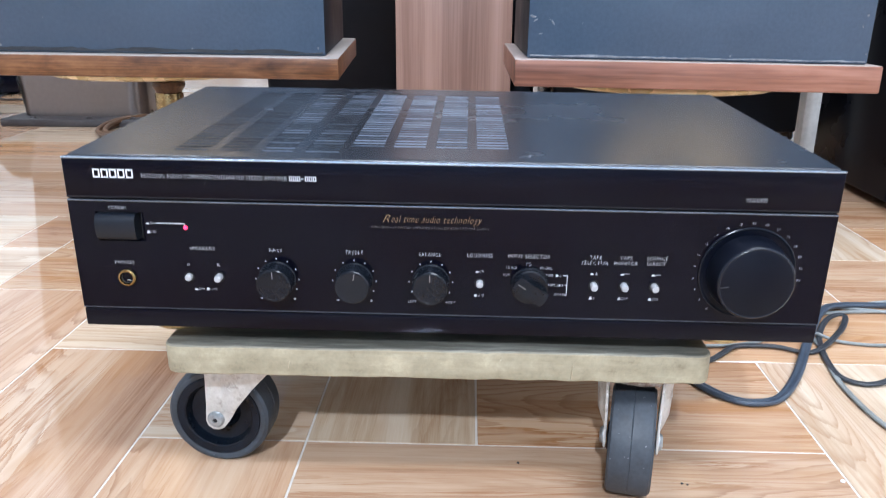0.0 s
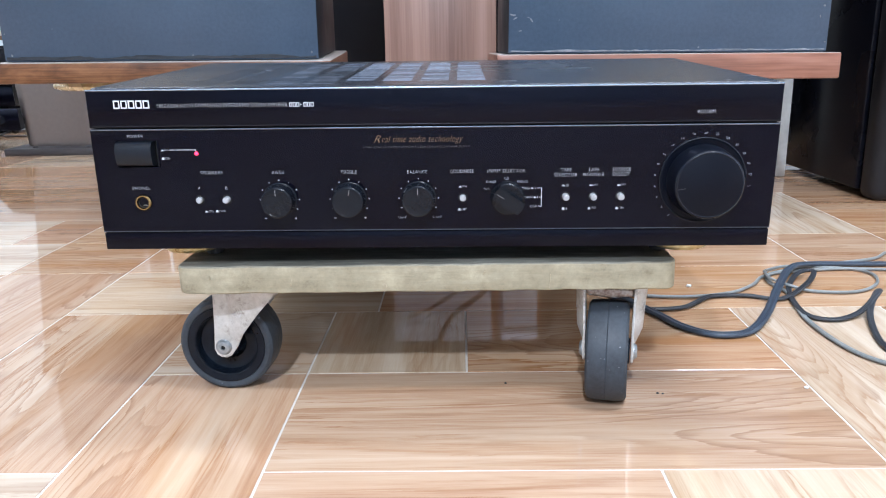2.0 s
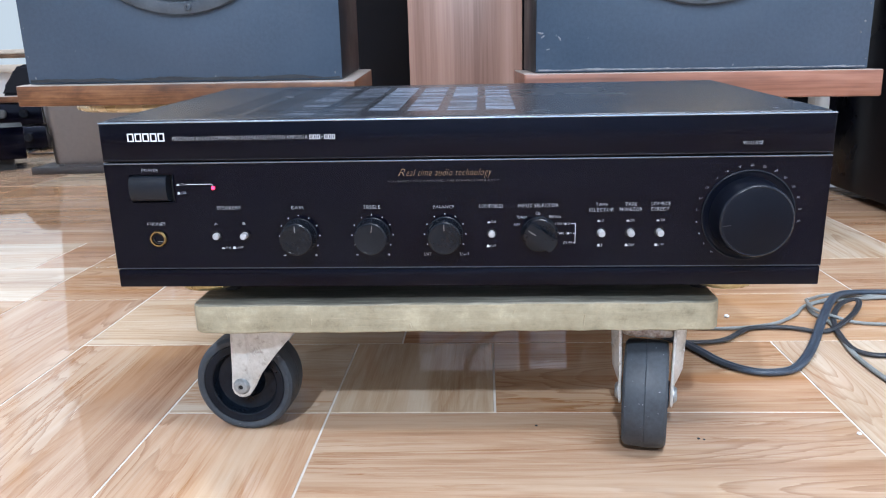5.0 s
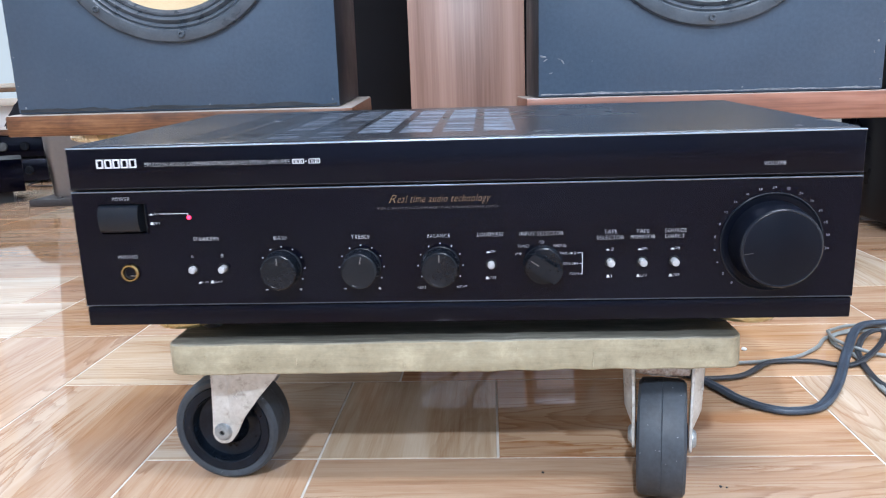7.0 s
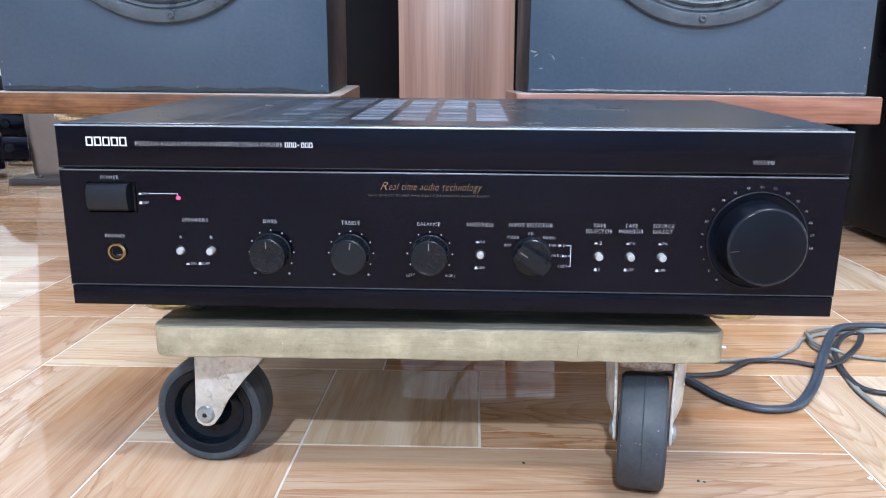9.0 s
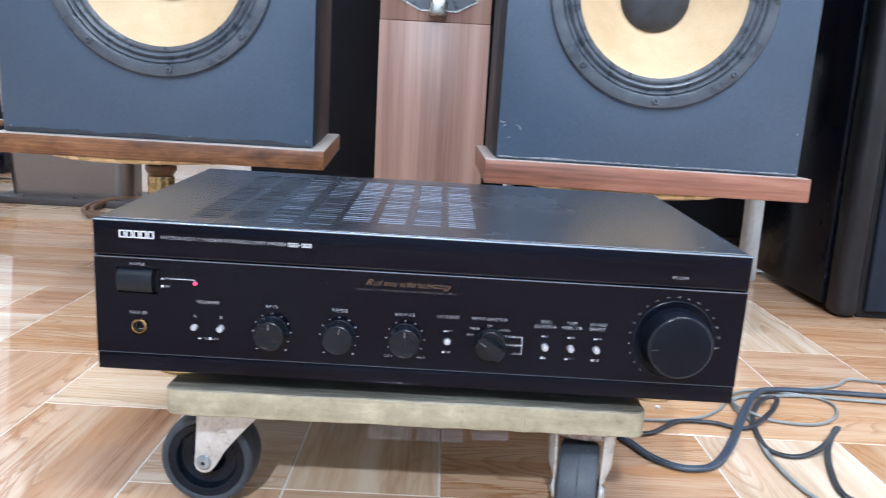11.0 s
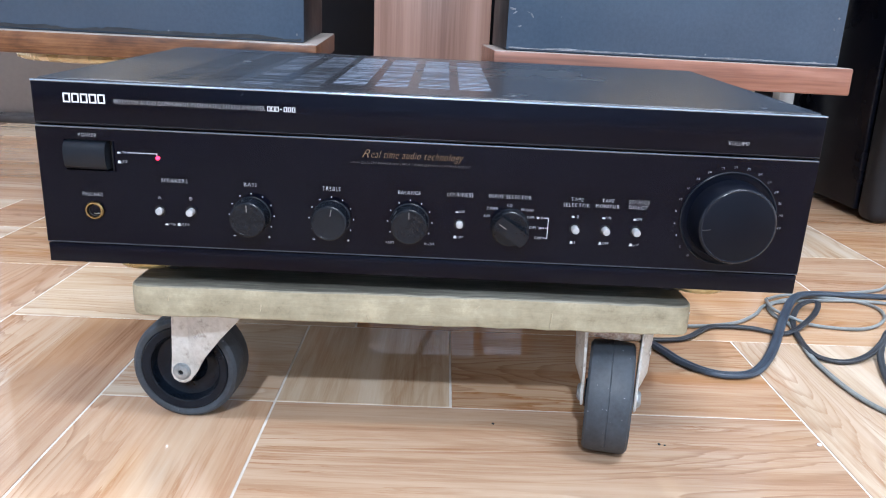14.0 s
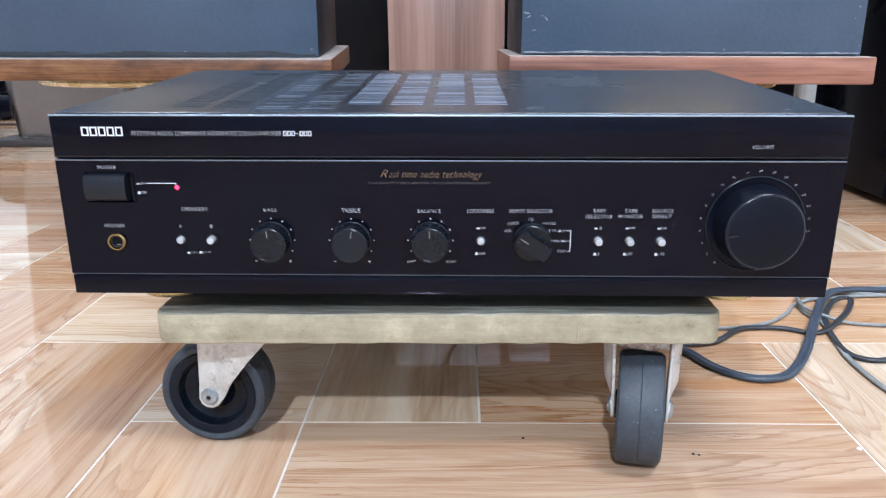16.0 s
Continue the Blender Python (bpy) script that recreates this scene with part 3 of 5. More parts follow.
# rolled front edge of the cover
bm = bmesh.new()
outline = [(0.0045, LZ)] + [(0.0045 - 0.0014 * math.sin(radians(a)), LZ - 0.0014 + 0.0014 * math.cos(radians(a))) for a in range(0, 91, 15)] + [(0.0031, TOP - 0.001), (0.0045, TOP - 0.001)]
prof = [Vector((0, y, z)) for y, z in outline]
ring_a = [bm.verts.new((LX0, p.y, p.z)) for p in prof]
ring_b = [bm.verts.new((LX1, p.y, p.z)) for p in prof]
bm.faces.new(ring_a), bm.faces.new(ring_b)
for i in range(len(prof)):
    j = (i + 1) % len(prof)
    bm.faces.new((ring_a[i], ring_a[j], ring_b[j], ring_b[i]))
part("cover_front_edge", bm, PANEL_GLOSS, amp, "rounded shiny front edge")
rung_meshes = {}
PITCH = 0.0072
for x0, x1, y0 in cols:
    y = y0 + 0.0030
    while y < REAR - 0.003:
        # the painted edge shine weakens towards the left columns
        edge = RUNG_SHINE_DIM if x0 < -0.11 else RUNG_SHINE_MID if x0 < -0.07 else RUNG_SHINE_BRIGHT
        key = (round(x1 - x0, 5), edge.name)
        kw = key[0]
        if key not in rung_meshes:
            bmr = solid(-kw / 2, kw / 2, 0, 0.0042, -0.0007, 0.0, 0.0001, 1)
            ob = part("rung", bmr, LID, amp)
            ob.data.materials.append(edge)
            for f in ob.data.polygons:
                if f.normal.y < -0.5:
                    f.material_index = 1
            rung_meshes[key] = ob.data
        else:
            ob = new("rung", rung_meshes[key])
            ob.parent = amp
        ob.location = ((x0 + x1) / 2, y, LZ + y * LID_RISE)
        y += PITCH
scuff = bmesh.new()
sweep(scuff, spline([(0.0405, 0.0150, LZ + 0.0003), (0.0440, 0.0165, LZ + 0.0003), (0.0470, 0.0155, LZ + 0.0003), (0.0462, 0.0190, LZ + 0.0003), (0.0490, 0.0205, LZ + 0.0003)], 6), [(-0.0003, -0.0001), (0.0003, -0.0001), (0.0003, 0.00012), (-0.0003, 0.00012)])
part("scuff_mark", scuff, CHALK, amp, "pale scuff on the cover")
specks = bmesh.new()
rnd = random.Random(3)
for k in range(80):
    sx, sy, sr = rnd.uniform(-0.20, 0.20), rnd.uniform(0.008, 0.235), rnd.uniform(0.00012, 0.00038)
    if any(c[0] < sx < c[1] and sy > c[2] for c in cols):
        continue
    lathe(specks, [(0, 0.0002), (sr, 0.0001), (sr, -0.0001)], Matrix.Translation((sx, sy, LZ + sy * LID_RISE)) @ Matrix.Diagonal((1.0, rnd.uniform(1, 2.2), 1, 1)), 6)
tagged(part("dust", specks, INK_DIM, amp), kind="stuff")


# --- printed lettering
PRINTS = []


def words(body, x0, z1, x1, z0, ink=None, name="lettering", shear=0.0, y=-0.00005):
    """Text between x0 and x1, from z0 up to z1, all in millimetres on the fascia."""
    PRINTS.append((body, x0 / 1000, x1 / 1000, z0 / 1000, z1 / 1000, ink or INK, name, shear, y))


def bars(name, ink, *rects):
    bm = bmesh.new()
    for x0, x1, z0, z1 in rects:
        box(bm, x0 / 1000, x1 / 1000, -0.00025, 0.0003, z0 / 1000, z1 / 1000)
    return part(name, bm, ink, amp, smooth=False)


words("PRECISION AUDIO COMPONENT/INTEGRATED STEREO AMPLIFIER", -173.2, 94.3, -90.6, 92.0)
words("POWER", -194.7, 75.0, -184.6, 73.0)
words("ON", -171.6, 65.9, -169.2, 64.4)
words("OFF", -171.6, 60.5, -168.4, 58.9)
words("SPEAKERS", -150.1, 51.2, -135.3, 49.1)
words("PHONES", -195.4, 41.2, -184.0, 39.2)
words("A", -152.6, 40.9, -150.9, 39.1)
words("B", -134.7, 40.9, -133.2, 39.1)
words("ON", -147.0, 25.2, -143.7, 23.8)
words("OFF", -140.2, 25.2, -135.8, 23.8)
words("BASS", -103.4, 50.9, -95.9, 48.9)
words("TREBLE", -59.0, 50.8, -48.5, 48.6)
words("BALANCE", -15.9, 50.5, -3.1, 48.5)
words("LEFT", -22.2, 20.3, -17.4, 18.8)
words("RIGHT", 0.1, 20.3, 5.8, 18.8)
words("R", -36.6, 73.1, -32.3, 68.7, INK_GOLD, "gold_capital", 0.45)
words("eal time audio technology", -31.6, 72.9, 19.9, 67.3, INK_GOLD, "gold_lettering", 0.42)
words("HIGH QUALITY POWER AMPLIFIER / PURE DYNAMIC POWER SUPPLY", -43.4, 66.3, 24.3, 64.8, INK_DIM, "faded_lettering")
words("LOUDNESS", 12.1, 50.8, 26.7, 48.6)
words("ON", 19.2, 40.6, 22.1, 39.1)
words("OFF", 18.8, 25.3, 22.4, 23.8)
words("INPUT SELECTOR", 35.8, 50.8, 59.9, 48.7)
words("CD", 46.4, 45.7, 49.2, 44.0)
words("TUNER", 34.6, 43.4, 41.2, 41.8)
words("PHONO", 54.7, 43.4, 61.6, 41.8)
words("AUX", 33.1, 38.9, 37.0, 37.4)
words("TAPE-1", 58.1, 39.0, 63.6, 37.5)
words("2", 66.0, 39.0, 67.2, 37.5)
words("TAPE-2", 59.7, 33.0, 65.4, 31.5)
words("1", 67.9, 33.0, 68.14, 31.5)
words("COPY", 63.6, 27.0, 69.0, 25.4)
words("TAPE", 82.5, 51.1, 89.5, 49.0)
words("SELECTOR", 78.4, 47.8, 93.3, 45.7)
words("TAPE", 100.1, 51.1, 107.1, 49.0)
words("MONITOR", 97.0, 47.9, 110.3, 45.8)
words("SOURCE", 115.6, 51.2, 127.3, 49.1)
words("DIRECT", 115.9, 48.0, 126.4, 45.9)
words("2", 86.4, 40.9, 87.9, 39.2)
words("1", 86.8, 25.4, 87.06, 23.7)
for dx in (0, 17.8):
    words("ON", 103.2 + dx, 40.9, 106.2 + dx, 39.4)
    words("OFF", 102.8 + dx, 25.5, 106.5 + dx, 23.9)
words("VOLUME", 166.6, 87.2, 178.2, 85.1)
VX, VZ, VR = 173.0, 42.6, 30.3
for k in range(18):
    a = radians(90 + 20 * 13.9 / 2 - k * 13.9)
    wx, wz = VX + VR * math.cos(a), VZ + VR * math.sin(a)
    n = str(2 * k)
    half_w = 0.50 * len(n) if n[0] != "1" else 0.40 * len(n)
    words(n, wx - half_w, wz + 0.62, wx + half_w, wz - 0.62, None, "volume_number")
pending = []
for body, x0, x1, z0, z1, ink, name, shear, y in PRINTS:
    cu = bpy.data.curves.new("lettering", "FONT")
    cu.body, cu.resolution_u, cu.extrude, cu.shear, cu.offset, cu.space_character = body, 2, 0.0, shear, -0.020 if name == "gold_capital" else -0.018 if ink is INK_GOLD else -0.024, 1.12
    pending.append(new("lettering_source", cu))
dg = bpy.context.evaluated_depsgraph_get()
flat = [bpy.data.meshes.new_from_object(o.evaluated_get(dg)) for o in pending]
for (body, x0, x1, z0, z1, ink, name, shear, y), o, me in zip(PRINTS, pending, flat):
    bm = bmesh.new()
    bm.from_mesh(me)
    xs, ys = [v.co.x for v in bm.verts], [v.co.y for v in bm.verts]
    sx, sz = (x1 - x0) / (max(xs) - min(xs)), (z1 - z0) / (max(ys) - min(ys))
    bx, by = min(xs), min(ys)
    for v in bm.verts:
        v.co = Vector((x0 + (v.co.x - bx) * sx, y, z0 + (v.co.y - by) * sz))
    bpy.data.objects.remove(o)
    bpy.data.meshes.remove(me)
    me = bpy.data.meshes.new(name)
    bm.to_mesh(me)
    bm.free()
    me.materials.append(ink)
    new(name, me).parent = amp
# maker's mark and model mark as plain shapes, switch symbols, leader lines


def hollow(x0, x1, z0, z1, w):
    return [(x0, x0 + w, z0, z1), (x1 - w, x1, z0, z1), (x0 + w, x1 - w, z1 - w, z1), (x0 + w, x1 - w, z0, z0 + w)]


bars("maker_mark", INK, *[r for k in range(5) for r in hollow(-201.1 + 4.75 * k, -197.1 + 4.75 * k, 91.6, 96.7, 0.78)])
bars("model_mark", INK, *[r for k in range(7) for r in (hollow(-89.2 + 2.26 * k, -87.4 + 2.26 * k, 91.8, 94.5, 0.4) if k != 3 else [(-82.3, -81.1, 92.9, 93.3)])])
sym = []
for sx, sz in ((-174.0, 64.4), (-149.5, 23.8), (17.1, 39.1), (101.2, 39.4), (119.0, 39.4), (83.6, 39.4)):
    sym += [(sx, sx + 1.9, sz, sz + 0.35), (sx + 0.45, sx + 1.45, sz + 0.35, sz + 0.85)]
for sx, sz in ((-174.0, 58.9), (-142.4, 23.8), (16.5, 23.8), (100.6, 23.9), (118.4, 23.9), (83.9, 23.8)):
    sym += [(sx, sx + 1.9, sz, sz + 0.35), (sx + 0.35, sx + 1.55, sz + 0.35, sz + 1.45)]
for k in range(0, len(sym), 2):
    bars("switch_symbol", INK, *sym[k:k + 2])
bars("leader_line", INK, (-168.3, -151.5, 64.9, 65.2), (-151.8, -151.5, 64.0, 64.9))
bars("bracket_line", INK, (67.9, 70.6, 38.15, 38.4), (70.4, 70.7, 26.2, 38.15), (69.2, 70.4, 32.1, 32.4), (69.3, 70.6, 26.0, 26.25))
for ax, az in ((64.1, 38.2), (65.9, 32.2)):
    bm = bmesh.new()
    prism(bm, [(ax / 1000, (az - 0.75) / 1000), ((ax + 1.3) / 1000, az / 1000), (ax / 1000, (az + 0.75) / 1000)], 0.0003, Matrix.Translation((0, -0.0002, 0)))
    part("arrow_mark", bm, INK, amp, smooth=False)

# --- controls
FACE = TO_FRONT


def at(x, z, y=0.0):
    return Matrix.Translation((x / 1000, y, z / 1000)) @ FACE


def dial_ticks(cx, cz, r, n=9, first=-30, last=210):
    bm = bmesh.new()
    for k in range(n):
        a = radians(first + (last - first) * k / (n - 1))
        lathe(bm, [(0, 0.0003), (0.00034, 0.0003), (0.00034, -0.0002)], at(cx + r * math.cos(a), cz + r * math.sin(a)), 8)
    return part("dial_marks", bm, INK, amp, smooth=False)


def tone_knob(name, cx, cz, pointer):
    k = part(name, lathe(bmesh.new(), [(0.0112, -0.0005), (0.0112, 0.0008), (0.0107, 0.0012), (0.0103, 0.0098), (0.0101, 0.0108), (0.0095, 0.0114), (0.0088, 0.0115), (0.0086, 0.0113), (0.0, 0.0113)], at(cx, cz), 56), KNOB, amp, "round black knob with a line mark")
    bm = box(bmesh.new(), -0.00022, 0.00022, -0.01165, -0.01125, 0.0046, 0.0086, m=Matrix.Translation((cx / 1000, 0, cz / 1000)) @ Matrix.Rotation(radians(90 - pointer), 4, "Y"))
    part("pointer", bm, INK_DIM, k)
    dial_ticks(cx, cz, 12.8, 9, -30, 210)
    return k


tone_knob("bass_knob", -99.5, 32.0, 92)
tone_knob("treble_knob", -53.9, 32.1, 80)
tone_knob("balance_knob", -8.9, 32.3, 91)
for mx, rising in ((-109.7, False), (-89.8, True), (-64.0, False), (-44.1, True)):
    bars("plus_mark" if rising else "minus_mark", INK, (mx - 0.7, mx + 0.7, 19.2, 19.5), *([(mx - 0.15, mx + 0.15, 18.65, 20.05)] if rising else []))

sel = part("selector_knob", lathe(bmesh.new(), [(0.0112, -0.0005), (0.0112, 0.0012), (0.0107, 0.0018), (0.0104, 0.0042), (0.0097, 0.0048), (0, 0.0049)], at(48.7, 31.9), 56), KNOB, amp, "black selector knob with a raised wing")
SEL_TURN = Matrix.Translation((0.0487, 0, 0.0319)) @ Matrix.Rotation(radians(33), 4, "Y")
bm = bmesh.new()
arc = [radians(-25 + 50 * k / 8) for k in range(9)]
outline = [(0.0103 * math.cos(a), 0.0103 * math.sin(a)) for a in arc] + [(-0.0103 * math.cos(a), -0.0103 * math.sin(a)) for a in arc]
prism(bm, outline, 0.0078, SEL_TURN @ Matrix.Translation((0, -0.0112, 0)))
bmesh.ops.bevel(bm, geom=[e for e in bm.edges if e.calc_face_angle(0) > 0.9], offset=0.0007, segments=2, affect="EDGES")
part("wing", bm, KNOB, sel)
bm = box(bmesh.new(), -0.0085, -0.0035, -0.01145, -0.0111, -0.00022, 0.00022, 0, 2, SEL_TURN)
part("pointer", bm, INK_DIM, sel)


def push_button(name, cx, cz, out):
    b = part(name, lathe(bmesh.new(), [(0.00205, -0.001), (0.00205, out - 0.0005), (0.0017, out), (0, out + 0.0001)], at(cx, cz), 24), BUTTON, amp, "small round grey push button")
    part("button_hole", lathe(bmesh.new(), [(0.0031, 0.0002), (0.0030, 0.0004), (0.0022, 0.0003), (0.0022, -0.0008)], at(cx, cz), 28), VOID, b)
    return b


push_button("speaker_button", -151.9, 32.2, 0.0030)
push_button("speaker_button", -133.9, 32.6, 0.0050)
push_button("loudness_button", 19.7, 32.4, 0.0030)
push_button("tape_selector_button", 86.0, 32.8, 0.0052)
push_button("tape_monitor_button", 103.6, 32.8, 0.0052)
push_button("source_direct_button", 121.1, 32.8, 0.0052)

# power switch in its recess
bm = bmesh.new()
rx0, rx1, rz0, rz1 = -0.2026, -0.1760, 0.0541, 0.0712
box(bm, rx0, rx1, 0.0065, 0.0085, rz0, rz1)
part("switch_recess", bm, VOID, amp)
bm = bmesh.new()
rocker = [(0.0064, 0.0550)] + [(-0.0008 - 0.0042 * math.cos(radians(a)) ** 0.8, 0.0628 + 0.0078 * math.sin(radians(a))) for a in range(-84, 85, 12)] + [(0.0064, 0.0706)]
prism(bm, rocker, 0.0232, Matrix.Translation((-0.2021, 0, 0)) @ Matrix(((0, 1, 0, 0), (1, 0, 0, 0), (0, 0, 1, 0), (0, 0, 0, 1))))
bmesh.ops.bevel(bm, geom=[e for e in bm.edges if abs(e.verts[0].co.x - e.verts[1].co.x) < 1e-5 and e.calc_face_angle(0) > 1.2], offset=0.0004, segments=2, affect="EDGES")
part("power_button", bm, ROCKER, amp, "wide black rocker button")
bm = bmesh.new()
for a in ((rx0 - 0.0006, rx0, rz0, rz1), (rx1, rx1 + 0.0006, rz0, rz1), (rx0 - 0.0006, rx1 + 0.0006, rz0 - 0.0006, rz0)):
    box(bm, a[0], a[1], -0.0006, 0.001, a[2], a[3], 0.0002)
part("switch_bezel", bm, PANEL, amp)
part("indicator_lamp", lathe(bmesh.new(), [(0.00115, -0.0005), (0.00115, 0.0005), (0.0008, 0.0010), (0, 0.0012)], at(-151.2, 62.7), 20), RED, amp, "glowing red indicator lamp")
jk = part("headphone_jack", lathe(bmesh.new(), [(0.0036, -0.008), (0.0036, 0.0012), (0.0040, 0.0019), (0.0048, 0.0019), (0.0053, 0.0012), (0.0053, -0.0005)], at(-189.2, 30.8), 40), BRASS, amp, "gold-rimmed headphone socket")
part("socket_hole", lathe(bmesh.new(), [(0.00358, 0.0004), (0.0031, 0.0002), (0.0031, -0.006), (0, -0.006)], at(-189.2, 30.8), 32), VOID, jk)
part("contact", solid(-0.1898, -0.1867, -0.0004, 0.0006, 0.0286, 0.0292, 0.0001), CHROME, jk)

# volume knob
vk = part("volume_knob", lathe(bmesh.new(), [(0.0232, -0.0004), (0.0230, 0.002), (0.0219, 0.0148), (0.0213, 0.0162), (0.0203, 0.0168), (0.0, 0.0168)], at(VX, VZ), 96), VOL_BLACK, amp, "large round black volume knob")
part("volume_ring", lathe(bmesh.new(), [(0.0278, -0.0002), (0.0277, 0.0007), (0.0271, 0.0011), (0.0264, 0.0007), (0.0252, 0.0002), (0.0235, 0.0001)], at(VX, VZ), 96), RING, vk, "shiny black ring")
part("volume_dish", lathe(bmesh.new(), [(0.0262, 0.00055), (0.0228, 0.0004)], at(VX, VZ), 96), DISH, vk)
part("face_edge", lathe(bmesh.new(), [(0.02145, 0.0161), (0.0210, 0.01665), (0.0204, 0.0170), (0.0199, 0.01685)], at(VX, VZ), 96), VOL_EDGE, vk)
bm = box(bmesh.new(), -0.0198, -0.0150, -0.0172, -0.0167, -0.00016, 0.00016, 0, 2, Matrix.Translation((VX / 1000, 0, VZ / 1000)) @ Matrix.Rotation(radians(-8), 4, "Y"))
part("pointer", bm, INK_FAINT, vk)

# feet: gold-ringed discs, the rear pair taller
for fx, fy, fh in ((-0.168, 0.026, 0.0140), (0.168, 0.026, 0.0135), (-0.168, 0.205, 0.0192), (0.168, 0.205, 0.0186)):
    ft = part("foot", lathe(bmesh.new(), [(0, -0.0072), (0.0165, -0.0072), (0.0188, -0.0064), (0.0202, -0.0045), (0.0202, -0.0012), (0.0190, 0.0), (0, 0)], Matrix.Translation((fx, fy, 0)), 40), FOOT_GOLD, amp, "gold-coloured round foot")
    part("rubber_pad", lathe(bmesh.new(), [(0, -fh), (0.0056, -fh), (0.0060, -fh + 0.0006), (0.0060, -0.0073), (0, -0.0073)], Matrix.Translation((fx * 0.935, fy + 0.010, 0)), 32), RUBBER, ft)


# ---------------------------------------------------------------- wheeled board
dolly = thing("wheeled_dolly", (0, 0, 0), (0, 0, 0), "worn grey-green wooden board on four rubber castors", "dolly")
PX0, PX1, PY0, PY1, PZ0, PZ1 = -0.1728, 0.1650, 0.0020, 0.354, 0.0868, 0.1062
bm = bmesh.new()
box(bm, PX0, PX1, PY0, PY1, PZ0, PZ1)
bmesh.ops.bevel(bm, geom=[e for e in bm.edges if abs(e.verts[0].co.z - e.verts[1].co.z) > 0.01], offset=0.009, segments=4, profile=0.5, affect="EDGES")
bmesh.ops.subdivide_edges(bm, edges=[e for e in bm.edges if abs(e.verts[0].co.x - e.verts[1].co.x) > 0.1], cuts=44)
bmesh.ops.bevel(bm, geom=[e for e in bm.edges if len(e.link_faces) == 2 and e.calc_face_angle(0) > 0.5], offset=0.0020, segments=3, profile=0.6, affect="EDGES")
for v in bm.verts:
    d = noise.noise(v.co * 70) * 0.0007 + noise.noise(v.co * 14) * 0.0005
    v.co += Vector((d * 0.8, d, d * 0.6))
part("board", bm, PLY, dolly, "thick worn grey-green board with chipped edges")

for sx, sz, sl, tilt in ((-0.094, 0.0945, 0.0045, 8), (-0.149, 0.0985, 0.0030, -12), (0.080, 0.0935, 0.0095, 4), (0.036, 0.1000, 0.0025, 30), (-0.030, 0.0915, 0.0028, -20)):
    bm = box(bmesh.new(), -0.00035, 0.00035, -0.0004, 0.0006, -sl / 2, sl / 2, 0.00015, 1, Matrix.Translation((sx, PY0 - 0.0004, sz)) @ Matrix.Rotation(radians(tilt), 4, "Y"))
    part("scratch", bm, BARE_WOOD, dolly, "pale scratch in the board's edge")


